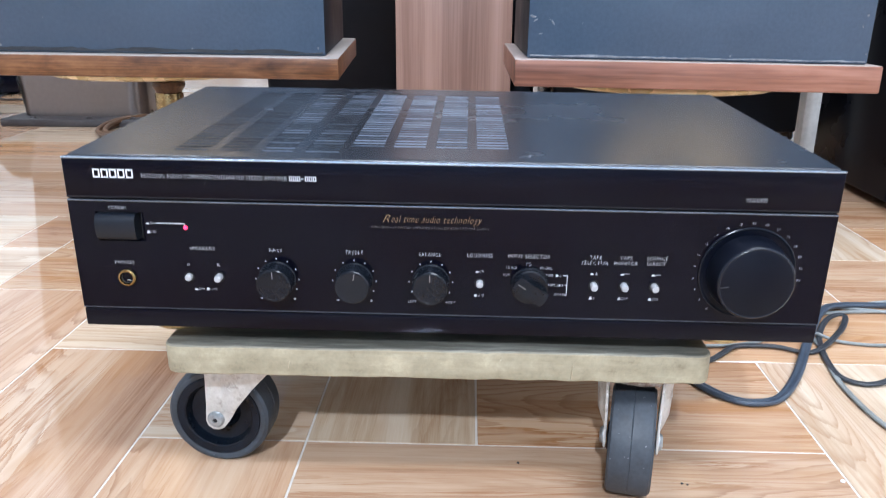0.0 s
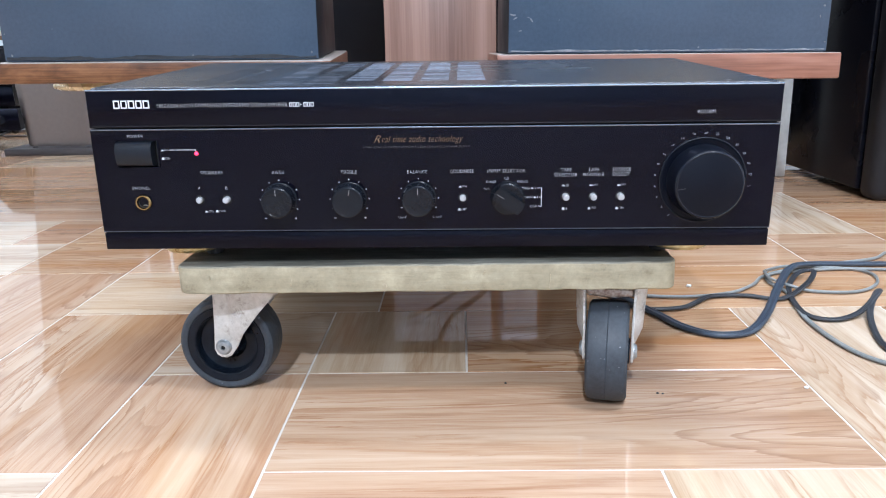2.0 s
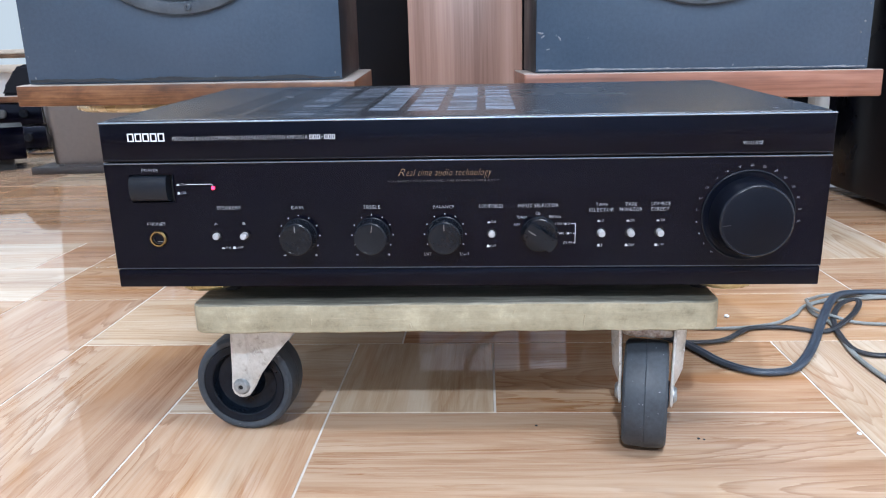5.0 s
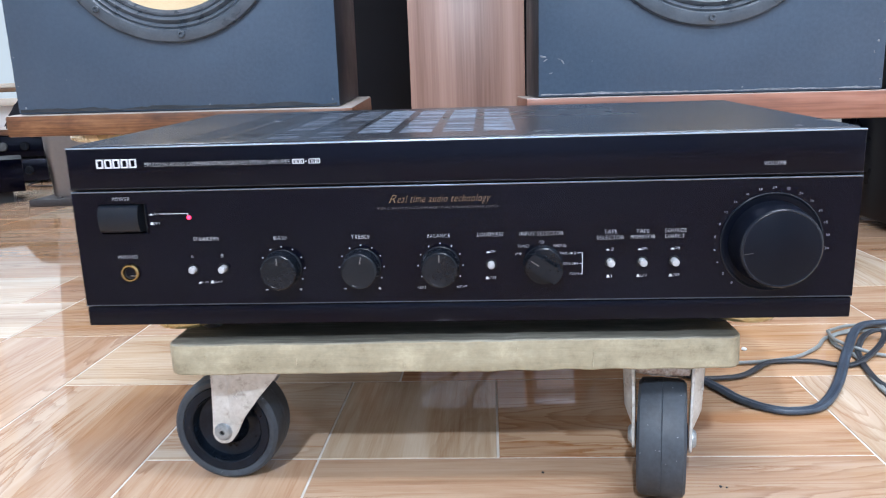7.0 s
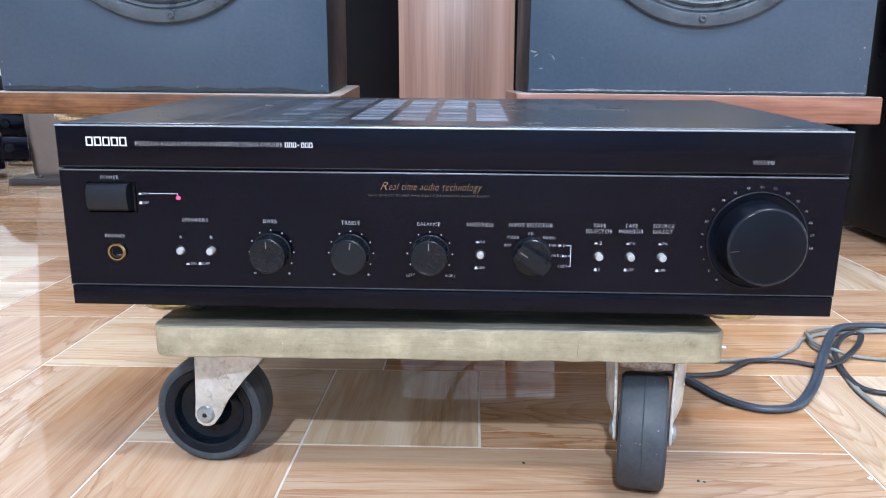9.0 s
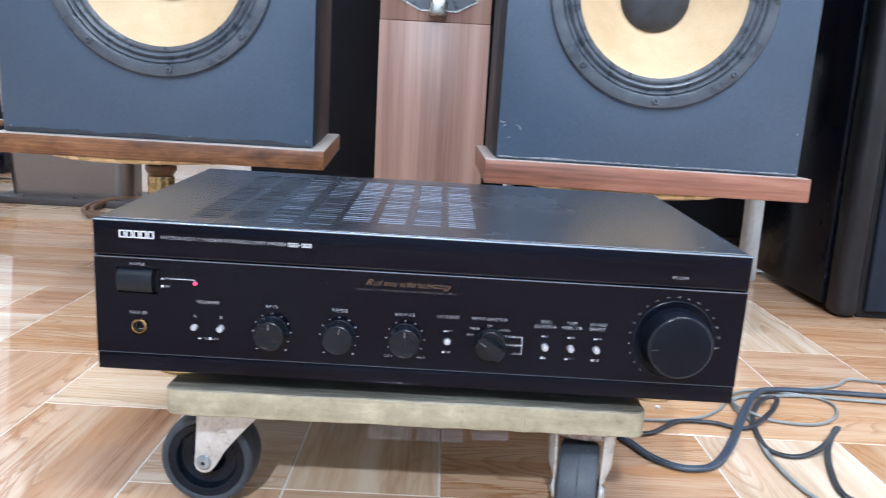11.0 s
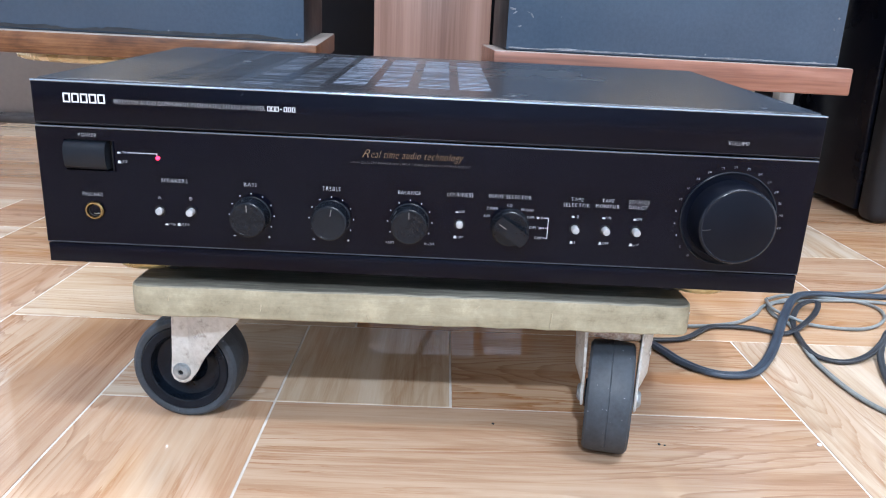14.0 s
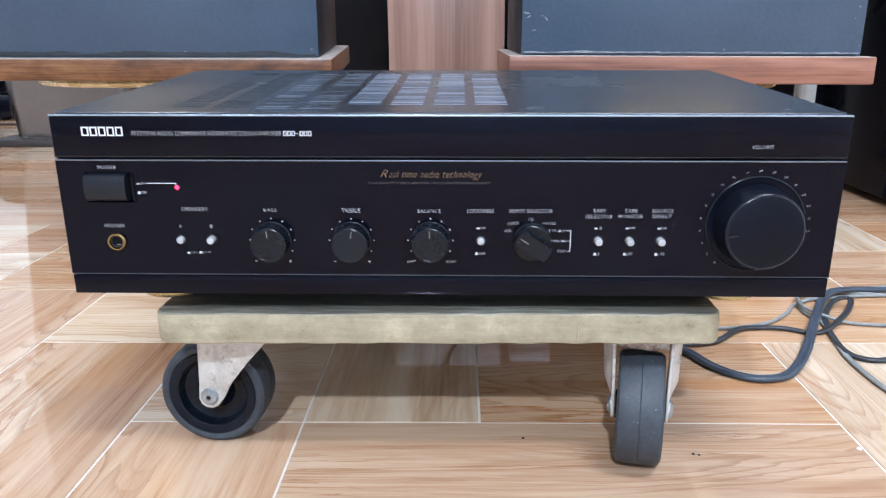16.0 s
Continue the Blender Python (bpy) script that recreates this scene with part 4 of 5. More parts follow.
def castor(at_xy, heading):
    """heading: degrees of the rolling direction; the fork trails behind its swivel."""
    h = PZ0
    m = Matrix.Translation((at_xy[0], at_xy[1], 0)) @ Matrix.Rotation(radians(heading), 4, "Z")
    R, W = 0.0358, 0.0140
    base = new("castor")
    base.matrix_world = m
    base.parent = dolly
    axle = Matrix.Translation((0, 0, R)) @ Matrix.Rotation(radians(90), 4, "X")
    part("tyre", lathe(bmesh.new(), [(0.0290, -W + 0.002), (0.0297, -W + 0.0004), (0.0305, -W), (0.0330, -W), (0.0350, -W + 0.0016), (0.0357, -W + 0.005), (0.0358, -0.0004), (0.0355, 0.0), (0.0358, 0.0004), (0.0357, W - 0.005), (0.0350, W - 0.0016), (0.0330, W), (0.0305, W), (0.0297, W - 0.0004), (0.0290, W - 0.002)], axle, 72), TYRE, base, "grey rubber tyre")
    hub = bmesh.new()
    for s in (-1, 1):
        lathe(hub, [(0.0294, s * (W - 0.0022)), (0.0292, s * (W - 0.0003)), (0.0285, s * (W + 0.0001)), (0.0242, s * (W - 0.0004)), (0.0234, s * (W - 0.0012)), (0.0226, s * 0.0088), (0.0215, s * 0.0066), (0.0170, s * 0.0052), (0.0130, s * 0.0060), (0.0105, s * 0.0105), (0.0090, s * 0.0152), (0, s * 0.0152)], axle, 64)
    part("hub", hub, HUB, base, "black nylon dished wheel hub")
    # fork of pressed steel: two cheeks, a bridge and a swivel head
    tx = 0.026
    ht = h - R - 0.0040
    side = [(-0.0074, -0.002), (-0.0064, 0.012), (-0.0050, ht - 0.006), (-0.0046, ht), (0.0420, ht), (0.0440, ht - 0.0025), (0.0415, ht - 0.006), (0.0290, 0.0270), (0.0180, 0.0130), (0.0105, 0.0005), (0.0080, -0.0030), (0.0050, -0.0068), (0.0015, -0.0085), (-0.0025, -0.0083), (-0.0058, -0.0060)]

    def flare(x, z):
        """How far the cheek stands out from the wheel: flat by the axle, then folded outwards to the swivel housing."""
        fold = 0.0055 + 0.10 * max(0.0, 0.020 - z)
        out = 0.75 * min(max(0.0, x - fold), 0.0075) + 0.10 * max(0.0, x - fold - 0.0075)
        return out * min(1.0, max(0.0, (z + 0.004) / 0.016)) + 0.03 * max(0.0, z - 0.020)

    for s in (-1, 1):
        cheek = bmesh.new()
        prism(cheek, side, 0.0017, Matrix.Translation((0, s * 0.0168 - 0.00085, R)))
        for cut in (0.002, 0.0055, 0.008, 0.011, 0.0165, 0.022, 0.030):
            bmesh.ops.bisect_plane(cheek, geom=cheek.verts[:] + cheek.edges[:] + cheek.faces[:], plane_co=(cut, 0, 0), plane_no=(1, 0, 0))
        for cut in (0.006, 0.012, 0.020, 0.030, 0.038):
            bmesh.ops.bisect_plane(cheek, geom=cheek.verts[:] + cheek.edges[:] + cheek.faces[:], plane_co=(0, 0, R + cut), plane_no=(0, 0, 1))
        rim = [e for e in cheek.edges if len(e.link_faces) == 2 and e.calc_face_angle(0) > 1.2]
        bmesh.ops.bevel(cheek, geom=rim, offset=0.00045, segments=2, affect="EDGES")
        for v in cheek.verts:
            v.co.y += s * flare(v.co.x, v.co.z - R)
            v.co.y += 0.0002 * noise.noise(v.co * 160)
        part("fork_cheek", cheek, ZINC, base, "dull zinc-plated fork")
        mark = bmesh.new()
        for mx, mz, ml, turn in ((0.0150, 0.0300, 0.0060, 35), (0.0178, 0.0275, 0.0060, 35), (0.0128, 0.0262, 0.0036, -50)):
            fy = s * (0.0168 + 0.00085 + flare(mx, mz))
            box(mark, -0.0004, 0.0004, -0.0003, 0.0003, -ml / 2, ml / 2, 0.0002, 1, Matrix.Translation((mx, fy, R + mz)) @ Matrix.Rotation(radians(turn), 4, "Y"))
        part("stamped_mark", mark, ZINC, base)
        bl = lathe(bmesh.new(), [(0.0060, 0), (0.0060, 0.0006), (0.0056, 0.0009), (0.0048, 0.0021), (0.0034, 0.0026), (0.0018, 0.0026), (0.0015, 0.0012), (0, 0.0012)], Matrix.Translation((0, s * 0.01768, R)) @ Matrix.Rotation(radians(-90 * s), 4, "X"), 28)
        bolt = part("axle_bolt", bl, BOLT, base, "bright zinc axle bolt")
        part("bolt_hole", lathe(bmesh.new(), [(0.0017, 0.0008), (0.0017, 0.0016), (0, 0.0016)], Matrix.Translation((0, s * 0.01768, R)) @ Matrix.Rotation(radians(-90 * s), 4, "X"), 16), VOID, bolt)
    bridge = box(bmesh.new(), -0.0044, 0.0400, -0.0165, 0.0165, h - 0.0098, h - 0.0042, 0.0022, 3)
    bmesh.ops.subdivide_edges(bridge, edges=[e for e in bridge.edges if e.calc_length() > 0.02], cuts=9, use_grid_fill=True)
    for v in bridge.verts:
        v.co.z -= 0.0016 * max(0.0, 1 - (v.co.y / 0.0165) ** 2) * (1 if v.co.z < h - 0.006 else 0)
        v.co += Vector((0, 0, 0.0008)) * noise.noise(v.co * 210)
    part("fork_bridge", bridge, RUSTY, base, "stained steel bridge over the wheel")
    part("swivel_head", lathe(bmesh.new(), [(0, h - 0.0048), (0.020, h - 0.0048), (0.0245, h - 0.003), (0.0250, h - 0.0012), (0.0245, h - 0.0006), (0, h - 0.0006)], Matrix.Translation((tx - 0.01, 0, 0)), 40), ZINC, base)
    return base


castor((-0.1535, 0.0520), -4)
castor((0.1245, 0.0225), 77)
castor((-0.150, 0.300), 35)
castor((0.142, 0.305), 140)


# ---------------------------------------------------------------- leads on the floor
def lead(name, pts, section, material, label, lift=0.0):
    line = spline([(x, y, z if len(p) > 2 else lift) for p in pts for x, y, z in [(*p, 0)[:3] if len(p) == 2 else p]], 9)
    return tagged(part(name, sweep(bmesh.new(), line, section), material, None, label), category="cable")


lead("power_cord", [(-0.005, 0.250, 0.175), (-0.012, 0.300, 0.165), (-0.012, 0.345, 0.125), (-0.005, 0.360, 0.086), (0.003, 0.360, 0.068), (0.014, 0.360, 0.054), (0.034, 0.360, 0.040), (0.070, 0.362, 0.012), (0.120, 0.345), (0.165, 0.268), (0.203, 0.184), (0.214, 0.157), (0.230, 0.138), (0.248, 0.132), (0.271, 0.141), (0.298, 0.176, 0.006), (0.336, 0.245, 0.010), (0.370, 0.302, 0.011), (0.402, 0.333, 0.007), (0.462, 0.345), (0.539, 0.341), (0.66, 0.335), (0.80, 0.30)],
     twin_section(0.0022), CABLE_DARK, "thick slate-grey twin-core lead lying on the floor", 0.0030)
lead("speaker_lead", [(-0.100, 0.250, 0.165), (-0.104, 0.310, 0.155), (-0.099, 0.350, 0.126), (-0.092, 0.360, 0.101), (-0.080, 0.360, 0.088), (-0.045, 0.360, 0.063), (-0.011, 0.360, 0.046), (0.040, 0.372, 0.018), (0.100, 0.372), (0.150, 0.320), (0.180, 0.216), (0.226, 0.204), (0.262, 0.235), (0.278, 0.240), (0.304, 0.239), (0.334, 0.229), (0.372, 0.264, 0.006), (0.394, 0.298, 0.008), (0.388, 0.305, 0.008), (0.370, 0.290, 0.006), (0.350, 0.253), (0.337, 0.197), (0.341, 0.174), (0.361, 0.169), (0.388, 0.183, 0.006), (0.414, 0.207, 0.016), (0.410, 0.205, 0.014), (0.392, 0.178, 0.006), (0.376, 0.138), (0.367, 0.104), (0.371, 0.090), (0.385, 0.085), (0.43, 0.088), (0.52, 0.100), (0.66, 0.11)],
     twin_section(0.0015), CABLE_BLACK, "thin black twin-core lead looped on the floor", 0.0026)
lead("signal_lead", [(0.170, 0.250), (0.236, 0.238), (0.288, 0.248), (0.322, 0.275), (0.346, 0.306), (0.402, 0.338), (0.489, 0.366), (0.524, 0.394), (0.566, 0.389), (0.70, 0.38)],
     round_section(0.0017), CABLE_GREY, "pale grey lead lying on the floor", 0.0024)
lead("signal_lead", [(0.60, 0.075), (0.46, 0.058), (0.371, 0.061), (0.354, 0.068), (0.342, 0.084), (0.335, 0.107), (0.332, 0.140), (0.333, 0.176), (0.340, 0.215), (0.347, 0.250), (0.343, 0.283), (0.352, 0.310), (0.380, 0.322), (0.44, 0.330), (0.487, 0.325), (0.528, 0.322), (0.64, 0.31)],
     twin_section(0.0013), CABLE_GREY, "pale grey twin lead lying on the floor", 0.0021)
lead("signal_lead", [(0.350, 0.318, 0.004), (0.342, 0.283, 0.007), (0.352, 0.262, 0.006), (0.373, 0.252), (0.413, 0.248), (0.445, 0.270), (0.461, 0.303), (0.452, 0.326), (0.42, 0.336), (0.380, 0.335, 0.004), (0.352, 0.320, 0.004)],
     round_section(0.0016), CABLE_GREY, "pale grey lead coiled on the floor", 0.0022)


lead("thin_lead", [(-1.46, 2.03), (-1.43, 1.92), (-1.37, 1.875), (-1.30, 1.90), (-1.24, 1.96)], round_section(0.0030), CABLE_BLACK, "thin black lead on the floor by the units", 0.0030)
plug = thing("phono_plug", (0.3545, 0.0555, 0.0030), (0, 0, -17), "yellow phono plug with a dark tip on the floor", "plug")
TO_CAMERA = Matrix.Rotation(radians(90), 4, "X")
part("plug_body", lathe(bmesh.new(), [(0, 0.009), (0.0026, 0.009), (0.0030, 0.0105), (0.0030, 0.024), (0.0025, 0.028), (0.0016, 0.036), (0, 0.036)], TO_CAMERA, 24), YELLOW, plug, "moulded yellow grip")
part("tip", lathe(bmesh.new(), [(0, -0.004), (0.0018, -0.004), (0.0022, -0.003), (0.0022, 0.0089), (0, 0.0089)], TO_CAMERA, 24), RUBBER, plug, "dark grey tip")


# crumbs of dirt on the tiles
for cx, cy, cr, cm in ((0.053, 0.044, 0.0010, RUBBER), (0.162, 0.0245, 0.0010, RUBBER), (0.1655, 0.0235, 0.0008, RUBBER), (0.272, 0.0315, 0.0015, WALL), (0.257, 0.277, 0.0026, WALL)):
    bm = bmesh.new()
    bmesh.ops.create_icosphere(bm, subdivisions=2, radius=cr)
    for v in bm.verts:
        v.co *= 1 + 0.35 * noise.noise(v.co * 900 + Vector((cx * 50, cy * 50, 0)))
        v.co.z *= 0.6
    cb = part("crumb", bm, cm, None, "dark crumb of dirt on the floor" if cm == RUBBER else "white crumb of plaster on the floor")
    cb.location = (cx, cy, cr * 0.5)
    tagged(cb, category="crumb", group="crumbs on the floor")


# ---------------------------------------------------------------- loudspeakers on boards
def screw(bm, m):
    lathe(bm, [(0.0046, 0), (0.0046, 0.0025), (0.0036, 0.0038), (0.0022, 0.0038), (0.0018, 0.0018), (0, 0.0018)], m, 16)


def woofer(parent, cx, cz, fy, turn):
    m = Matrix.Translation((cx, fy, cz)) @ FACE
    w = part("woofer", lathe(bmesh.new(), [(0.1580, -0.004), (0.1580, 0.0055), (0.1565, 0.0075), (0.1500, 0.0090), (0.1430, 0.0085), (0.1410, 0.0060), (0.1400, -0.004)], m, 96), BASKET, parent, "black round driver frame")
    part("surround", lathe(bmesh.new(), [(0.1405, 0.003), (0.1380, 0.0048), (0.1355, 0.003), (0.1340, 0.0), (0.1320, 0.003), (0.1295, 0.0050), (0.1270, 0.0030), (0.1252, 0.0), (0.1230, 0.0022), (0.1205, 0.0026), (0.1185, 0.0), (0.1165, -0.002)], m, 96), RIBBED, w, "ribbed dark grey rubber surround")
    prof = [(0.1170 - 0.0025 * i, -0.002 - 0.0545 * (i / 28) ** 0.85) for i in range(29)]
    part("cone", lathe(bmesh.new(), prof, m, 96), CONE, w, "cream paper cone")
    part("dust_cap", lathe(bmesh.new(), [(0.0500 * math.cos(radians(a)), -0.0530 + 0.016 * math.sin(radians(a))) for a in range(0, 91, 10)], m, 64), SURROUND, w, "dark domed dust cap")
    for k in range(8):
        a = radians(45 * k + turn)
        bm = bmesh.new()
        screw(bm, m @ Matrix.Translation((0.1485 * math.cos(a), 0.1485 * math.sin(a), 0.0088)))
        part("screw", bm, BASKET, w)
        bm = box(bmesh.new(), -0.013, 0.013, -0.0055, 0.004, 0.004, 0.0078, 0.0018, 2, m @ Matrix.Translation((0.1525 * math.cos(a), 0.1525 * math.sin(a), 0.0)) @ Matrix.Rotation(a - math.pi / 2, 4, "Z"))
        part("screw_lug", bm, BASKET, w)


def loudspeaker(x0, x1, y0, y1, z0, h, cx, cz, label, turn):
    s = thing("loudspeaker", ((x0 + x1) / 2, y0, z0), (0, 0, 0), label, "speaker", "charcoal loudspeakers")
    hw = (x1 - x0) / 2
    bm = solid(-hw, hw, 0, y1 - y0, 0, h, 0.003, 2)
    front = max((f for f in bm.faces if f.normal.y < -0.9), key=lambda f: f.calc_area())
    rim = list(front.edges)
    bmesh.ops.delete(bm, geom=[front], context="FACES_ONLY")
    hx, hz = cx - (x0 + x1) / 2, cz - z0
    hole = [bm.verts.new((hx + 0.148 * math.cos(2 * math.pi * k / 64), 0, hz + 0.148 * math.sin(2 * math.pi * k / 64))) for k in range(64)]
    ring = [bm.edges.new((hole[k], hole[(k + 1) % 64])) for k in range(64)]
    bmesh.ops.triangle_fill(bm, use_beauty=True, edges=rim + ring)
    # sides and top take the shade-darkened material, the front stays charcoal
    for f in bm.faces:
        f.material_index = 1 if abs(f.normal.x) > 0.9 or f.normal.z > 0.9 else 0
    body = part("cabinet", bm, CHARCOAL, s, "charcoal painted box with shade painted on its sides and chipped corners")
    body.data.materials.append(SHADED_SIDE)
    # left speaker: bottom edge shadow as a dark strip; right: pale scuffed wear
    strip = bmesh.new()
    n, low = 60, turn > 90
    rise = (0.0062, 0.0050) if low else (0.0040, 0.0022)
    xs = [-hw + 0.004 + (2 * hw - 0.008) * k / n for k in range(n + 1)]
    zs = [max(0.0032, rise[0] + rise[1] * noise.noise((k * 0.13, turn, 0)) + 0.0015 * noise.noise((k * 0.9, turn, 3))) for k in range(n + 1)]
    lo = [strip.verts.new((x, -0.0009, 0.0026)) for x in xs]
    hi = [strip.verts.new((x, -0.0009, z)) for x, z in zip(xs, zs)]
    back = [strip.verts.new((x, 0.0004, z + 0.0008)) for x, z in zip(xs, zs)]
    for k in range(n):
        strip.faces.new((lo[k], lo[k + 1], hi[k + 1], hi[k]))
        strip.faces.new((hi[k], hi[k + 1], back[k + 1], back[k]))
    part("worn_edge_band", strip, SURROUND if low else CHALK, s, "bottom edge strip, painted shadow on the left speaker, pale scuffs on the right")
    dice = random.Random(int(turn))
    for k in range(4):
        side = dice.choice((-1, 1))
        qx, qz, qr = side * (hw - dice.uniform(0.001, 0.012)), dice.uniform(0.006, 0.10), dice.uniform(0.0007, 0.0016)
        bm = lathe(bmesh.new(), [(0, 0.0006), (qr * 0.7, 0.0005), (qr, 0.0), (qr, -0.0008)], Matrix.Translation((qx, 0, qz)) @ FACE @ Matrix.Diagonal((1, dice.uniform(0.6, 1.8), 1, 1)), 7)
        part("paint_chip", bm, CHALK, s)
    woofer(s, cx - (x0 + x1) / 2, cz - z0, -0.0005, turn)
    return s


def shelf(x0, x1, y0, y1, z0, z1, mat, label):
    b = bmesh.new()
    box(b, x0, x1, y0, y1, z0, z1)
    bmesh.ops.subdivide_edges(b, edges=[e for e in b.edges if abs(e.verts[0].co.x - e.verts[1].co.x) > 0.1], cuts=20)
    bmesh.ops.bevel(b, geom=[e for e in b.edges if len(e.link_faces) == 2 and e.calc_face_angle(0) > 0.5], offset=0.0025, segments=2, profile=0.5, affect="EDGES")
    for v in b.verts:
        v.co += Vector((0, noise.noise(v.co * 9) * 0.0015, 0))
    return tagged(part("shelf_board", b, mat, None, label), category="board", group="boards under the speakers")


def stool(cx, cy, top, label):
    s = thing("round_stool", (cx, cy, 0), (0, 0, 0), label, "stool", "stools under the boards")
    part("seat", lathe(bmesh.new(), [(0, top), (0.168, top), (0.174, top - 0.003), (0.177, top - 0.010), (0.176, top - 0.014), (0.170, top - 0.0165), (0, top - 0.0165)], None, 72), STOOL, s, "round brass-edged seat")
    part("post", lathe(bmesh.new(), [(0, top - 0.0165), (0.018, top - 0.0165), (0.018, top - 0.032), (0.026, top - 0.034), (0.027, top - 0.040), (0.0205, top - 0.050), (0.0205, 0.03), (0.040, 0.022), (0.075, 0.014), (0.085, 0.008), (0.085, 0), (0, 0)], None, 40), LEG, s, "turned brown wooden post")
    part("hub", lathe(bmesh.new(), [(0.0182, top - 0.0166), (0.036, top - 0.0166), (0.036, top - 0.0215), (0.030, top - 0.0238), (0.0182, top - 0.0238)], None, 40), RUBBER, s, "dark collar under the seat")
    part("ferrule", lathe(bmesh.new(), [(0.0206, top - 0.051), (0.0222, top - 0.052), (0.0226, top - 0.060), (0.0222, top - 0.105), (0.0206, top - 0.106)], None, 40), BRASS, s, "brass sleeve round the post")
    return s


right_speaker = loudspeaker(0.0880, 0.5220, 0.600, 0.90, 0.2325, 0.66, 0.3035, 0.474, "charcoal loudspeaker with a cream cone on a reddish board", 90)
right_board = shelf(0.0725, 0.5365, 0.586, 0.92, 0.1975, 0.2320, BOARD_RED, "reddish-brown wooden board laid on a stool")
stool(0.325, 0.842, 0.1955, "low round stool with a brass-edged seat")
for qx, qz, qr, wide, turned in ((-0.2115, 0.0515, 0.0020, 1.7, 20), (-0.2075, 0.0470, 0.0012, 2.6, -30), (-0.1855, 0.0445, 0.0016, 2.2, 55), (-0.1900, 0.0480, 0.0009, 2.0, 10), (-0.2005, 0.0305, 0.0011, 2.4, -15), (0.2030, 0.0465, 0.0010, 2.0, 75)):
    flake = lathe(bmesh.new(), [(0, 0.0006), (qr * 0.7, 0.0005), (qr, 0.0), (qr, -0.0008)], Matrix.Translation((qx, 0, qz)) @ Matrix.Rotation(radians(turned), 4, "Y") @ FACE @ Matrix.Diagonal((wide, 0.7, 1, 1)), 9)
    part("paint_chip", flake, CHALK, right_speaker)
left_speaker = loudspeaker(-0.6165, -0.1770, 0.632, 0.862, 0.2295, 0.66, -0.3925, 0.477, "charcoal loudspeaker with a cream cone on a brown board", 95)
left_board = shelf(-0.6270, -0.1585, 0.615, 0.88, 0.2005, 0.2290, BOARD_BROWN, "dark brown wooden board laid on a stool")
LEAN_PIVOT = (-0.1600, 0.615, 0.2005)
lean = Matrix.Translation(LEAN_PIVOT) @ pose(0, 0, 0.0022, 2.6, 0.55, 3.0) @ Matrix.Translation([-c for c in LEAN_PIVOT])
for ob in (left_speaker, left_board):
    ob.matrix_world = lean @ ob.matrix_basis
RIGHT_PIVOT = (0.304, 0.586, 0.2320)
sag = Matrix.Translation(RIGHT_PIVOT) @ pose(0, 0, 0.0, 0, 0.65, 0) @ Matrix.Translation([-c for c in RIGHT_PIVOT])
for ob in (right_speaker, right_board):
    ob.matrix_world = sag @ ob.matrix_basis
stool(-0.480, 0.848, 0.2075, "low round stool with a brass-edged seat")
tagged(part("support_post", solid(0.600, 0.627, 0.945, 0.975, 0.0, 0.42, 0.002), POST, None, "pale grey square post standing on the floor"), category="post")

# walnut tower with a horn tweeter
tower = thing("tower_speaker", (-0.0190, 1.250, 0), (0, 0, 0), "tall walnut-veneered tower speaker with a chrome horn", "speaker")
TS = 0.4790
part("cabinet", solid(-0.1220, 0.1220, 0.0, 0.34, 0.0, TS, 0.002), WALNUT, tower, "walnut veneer lower body")
part("upper_cabinet", solid(-0.1215, 0.1215, 0.0015, 0.34, TS + 0.0006, 1.25, 0.002), WALNUT, tower, "walnut veneer upper body")
bm = prism(bmesh.new(), [(-0.040, 0.0), (0.040, 0.0), (0.084, 0.022), (0.088, 0.042), (0.080, 0.14), (-0.080, 0.14), (-0.088, 0.042), (-0.084, 0.022)], 0.005, Matrix.Translation((0.006, -0.0028, TS + 0.022)))
hp = part("horn_plate", bm, CHROME, tower, "tarnished chrome horn plate")
part("horn_mouth", prism(bmesh.new(), [(-0.040, 0.0035), (0.040, 0.0035), (0.081, 0.0245), (0.083, 0.042), (0.076, 0.136), (-0.076, 0.136), (-0.083, 0.042), (-0.081, 0.0245)], 0.002, Matrix.Translation((0.006, -0.0049, TS + 0.022))), BASKET, hp)
part("horn_lens", solid(-0.013, 0.025, -0.026, -0.0050, TS + 0.011, TS + 0.052, 0.006, 3), CHROME, hp)
part("horn_arch", solid(-0.016, 0.028, -0.022, -0.0050, TS + 0.0525, TS + 0.14, 0.006, 3), BASKET, hp)
for sx in (-0.066, 0.078):
    bm = bmesh.new()
    screw(bm, Matrix.Translation((sx + (0.004 if sx < 0 else -0.004), -0.005, TS + 0.060)) @ FACE)
    part("screw", bm, BASKET, hp)


# black towers and the big black cabinet
def black_cabinet(name, x0, x1, y0, y1, h, label, front):
    s = thing(name, ((x0 + x1) / 2, y0, 0), (0, 0, 0), label, "speaker", "black cabinets")
    hw = (x1 - x0) / 2
    part("cabinet", solid(-hw, hw, 0.022, y1 - y0, 0.0, h, 0.006, 3), GLOSS_BLACK, s, "black laminate cabinet")
    part("grille", solid(-hw + 0.004, hw - 0.004, 0.0, 0.0215, 0.02, h - 0.004, 0.009, 3), front, s, "black cloth grille")
    return s


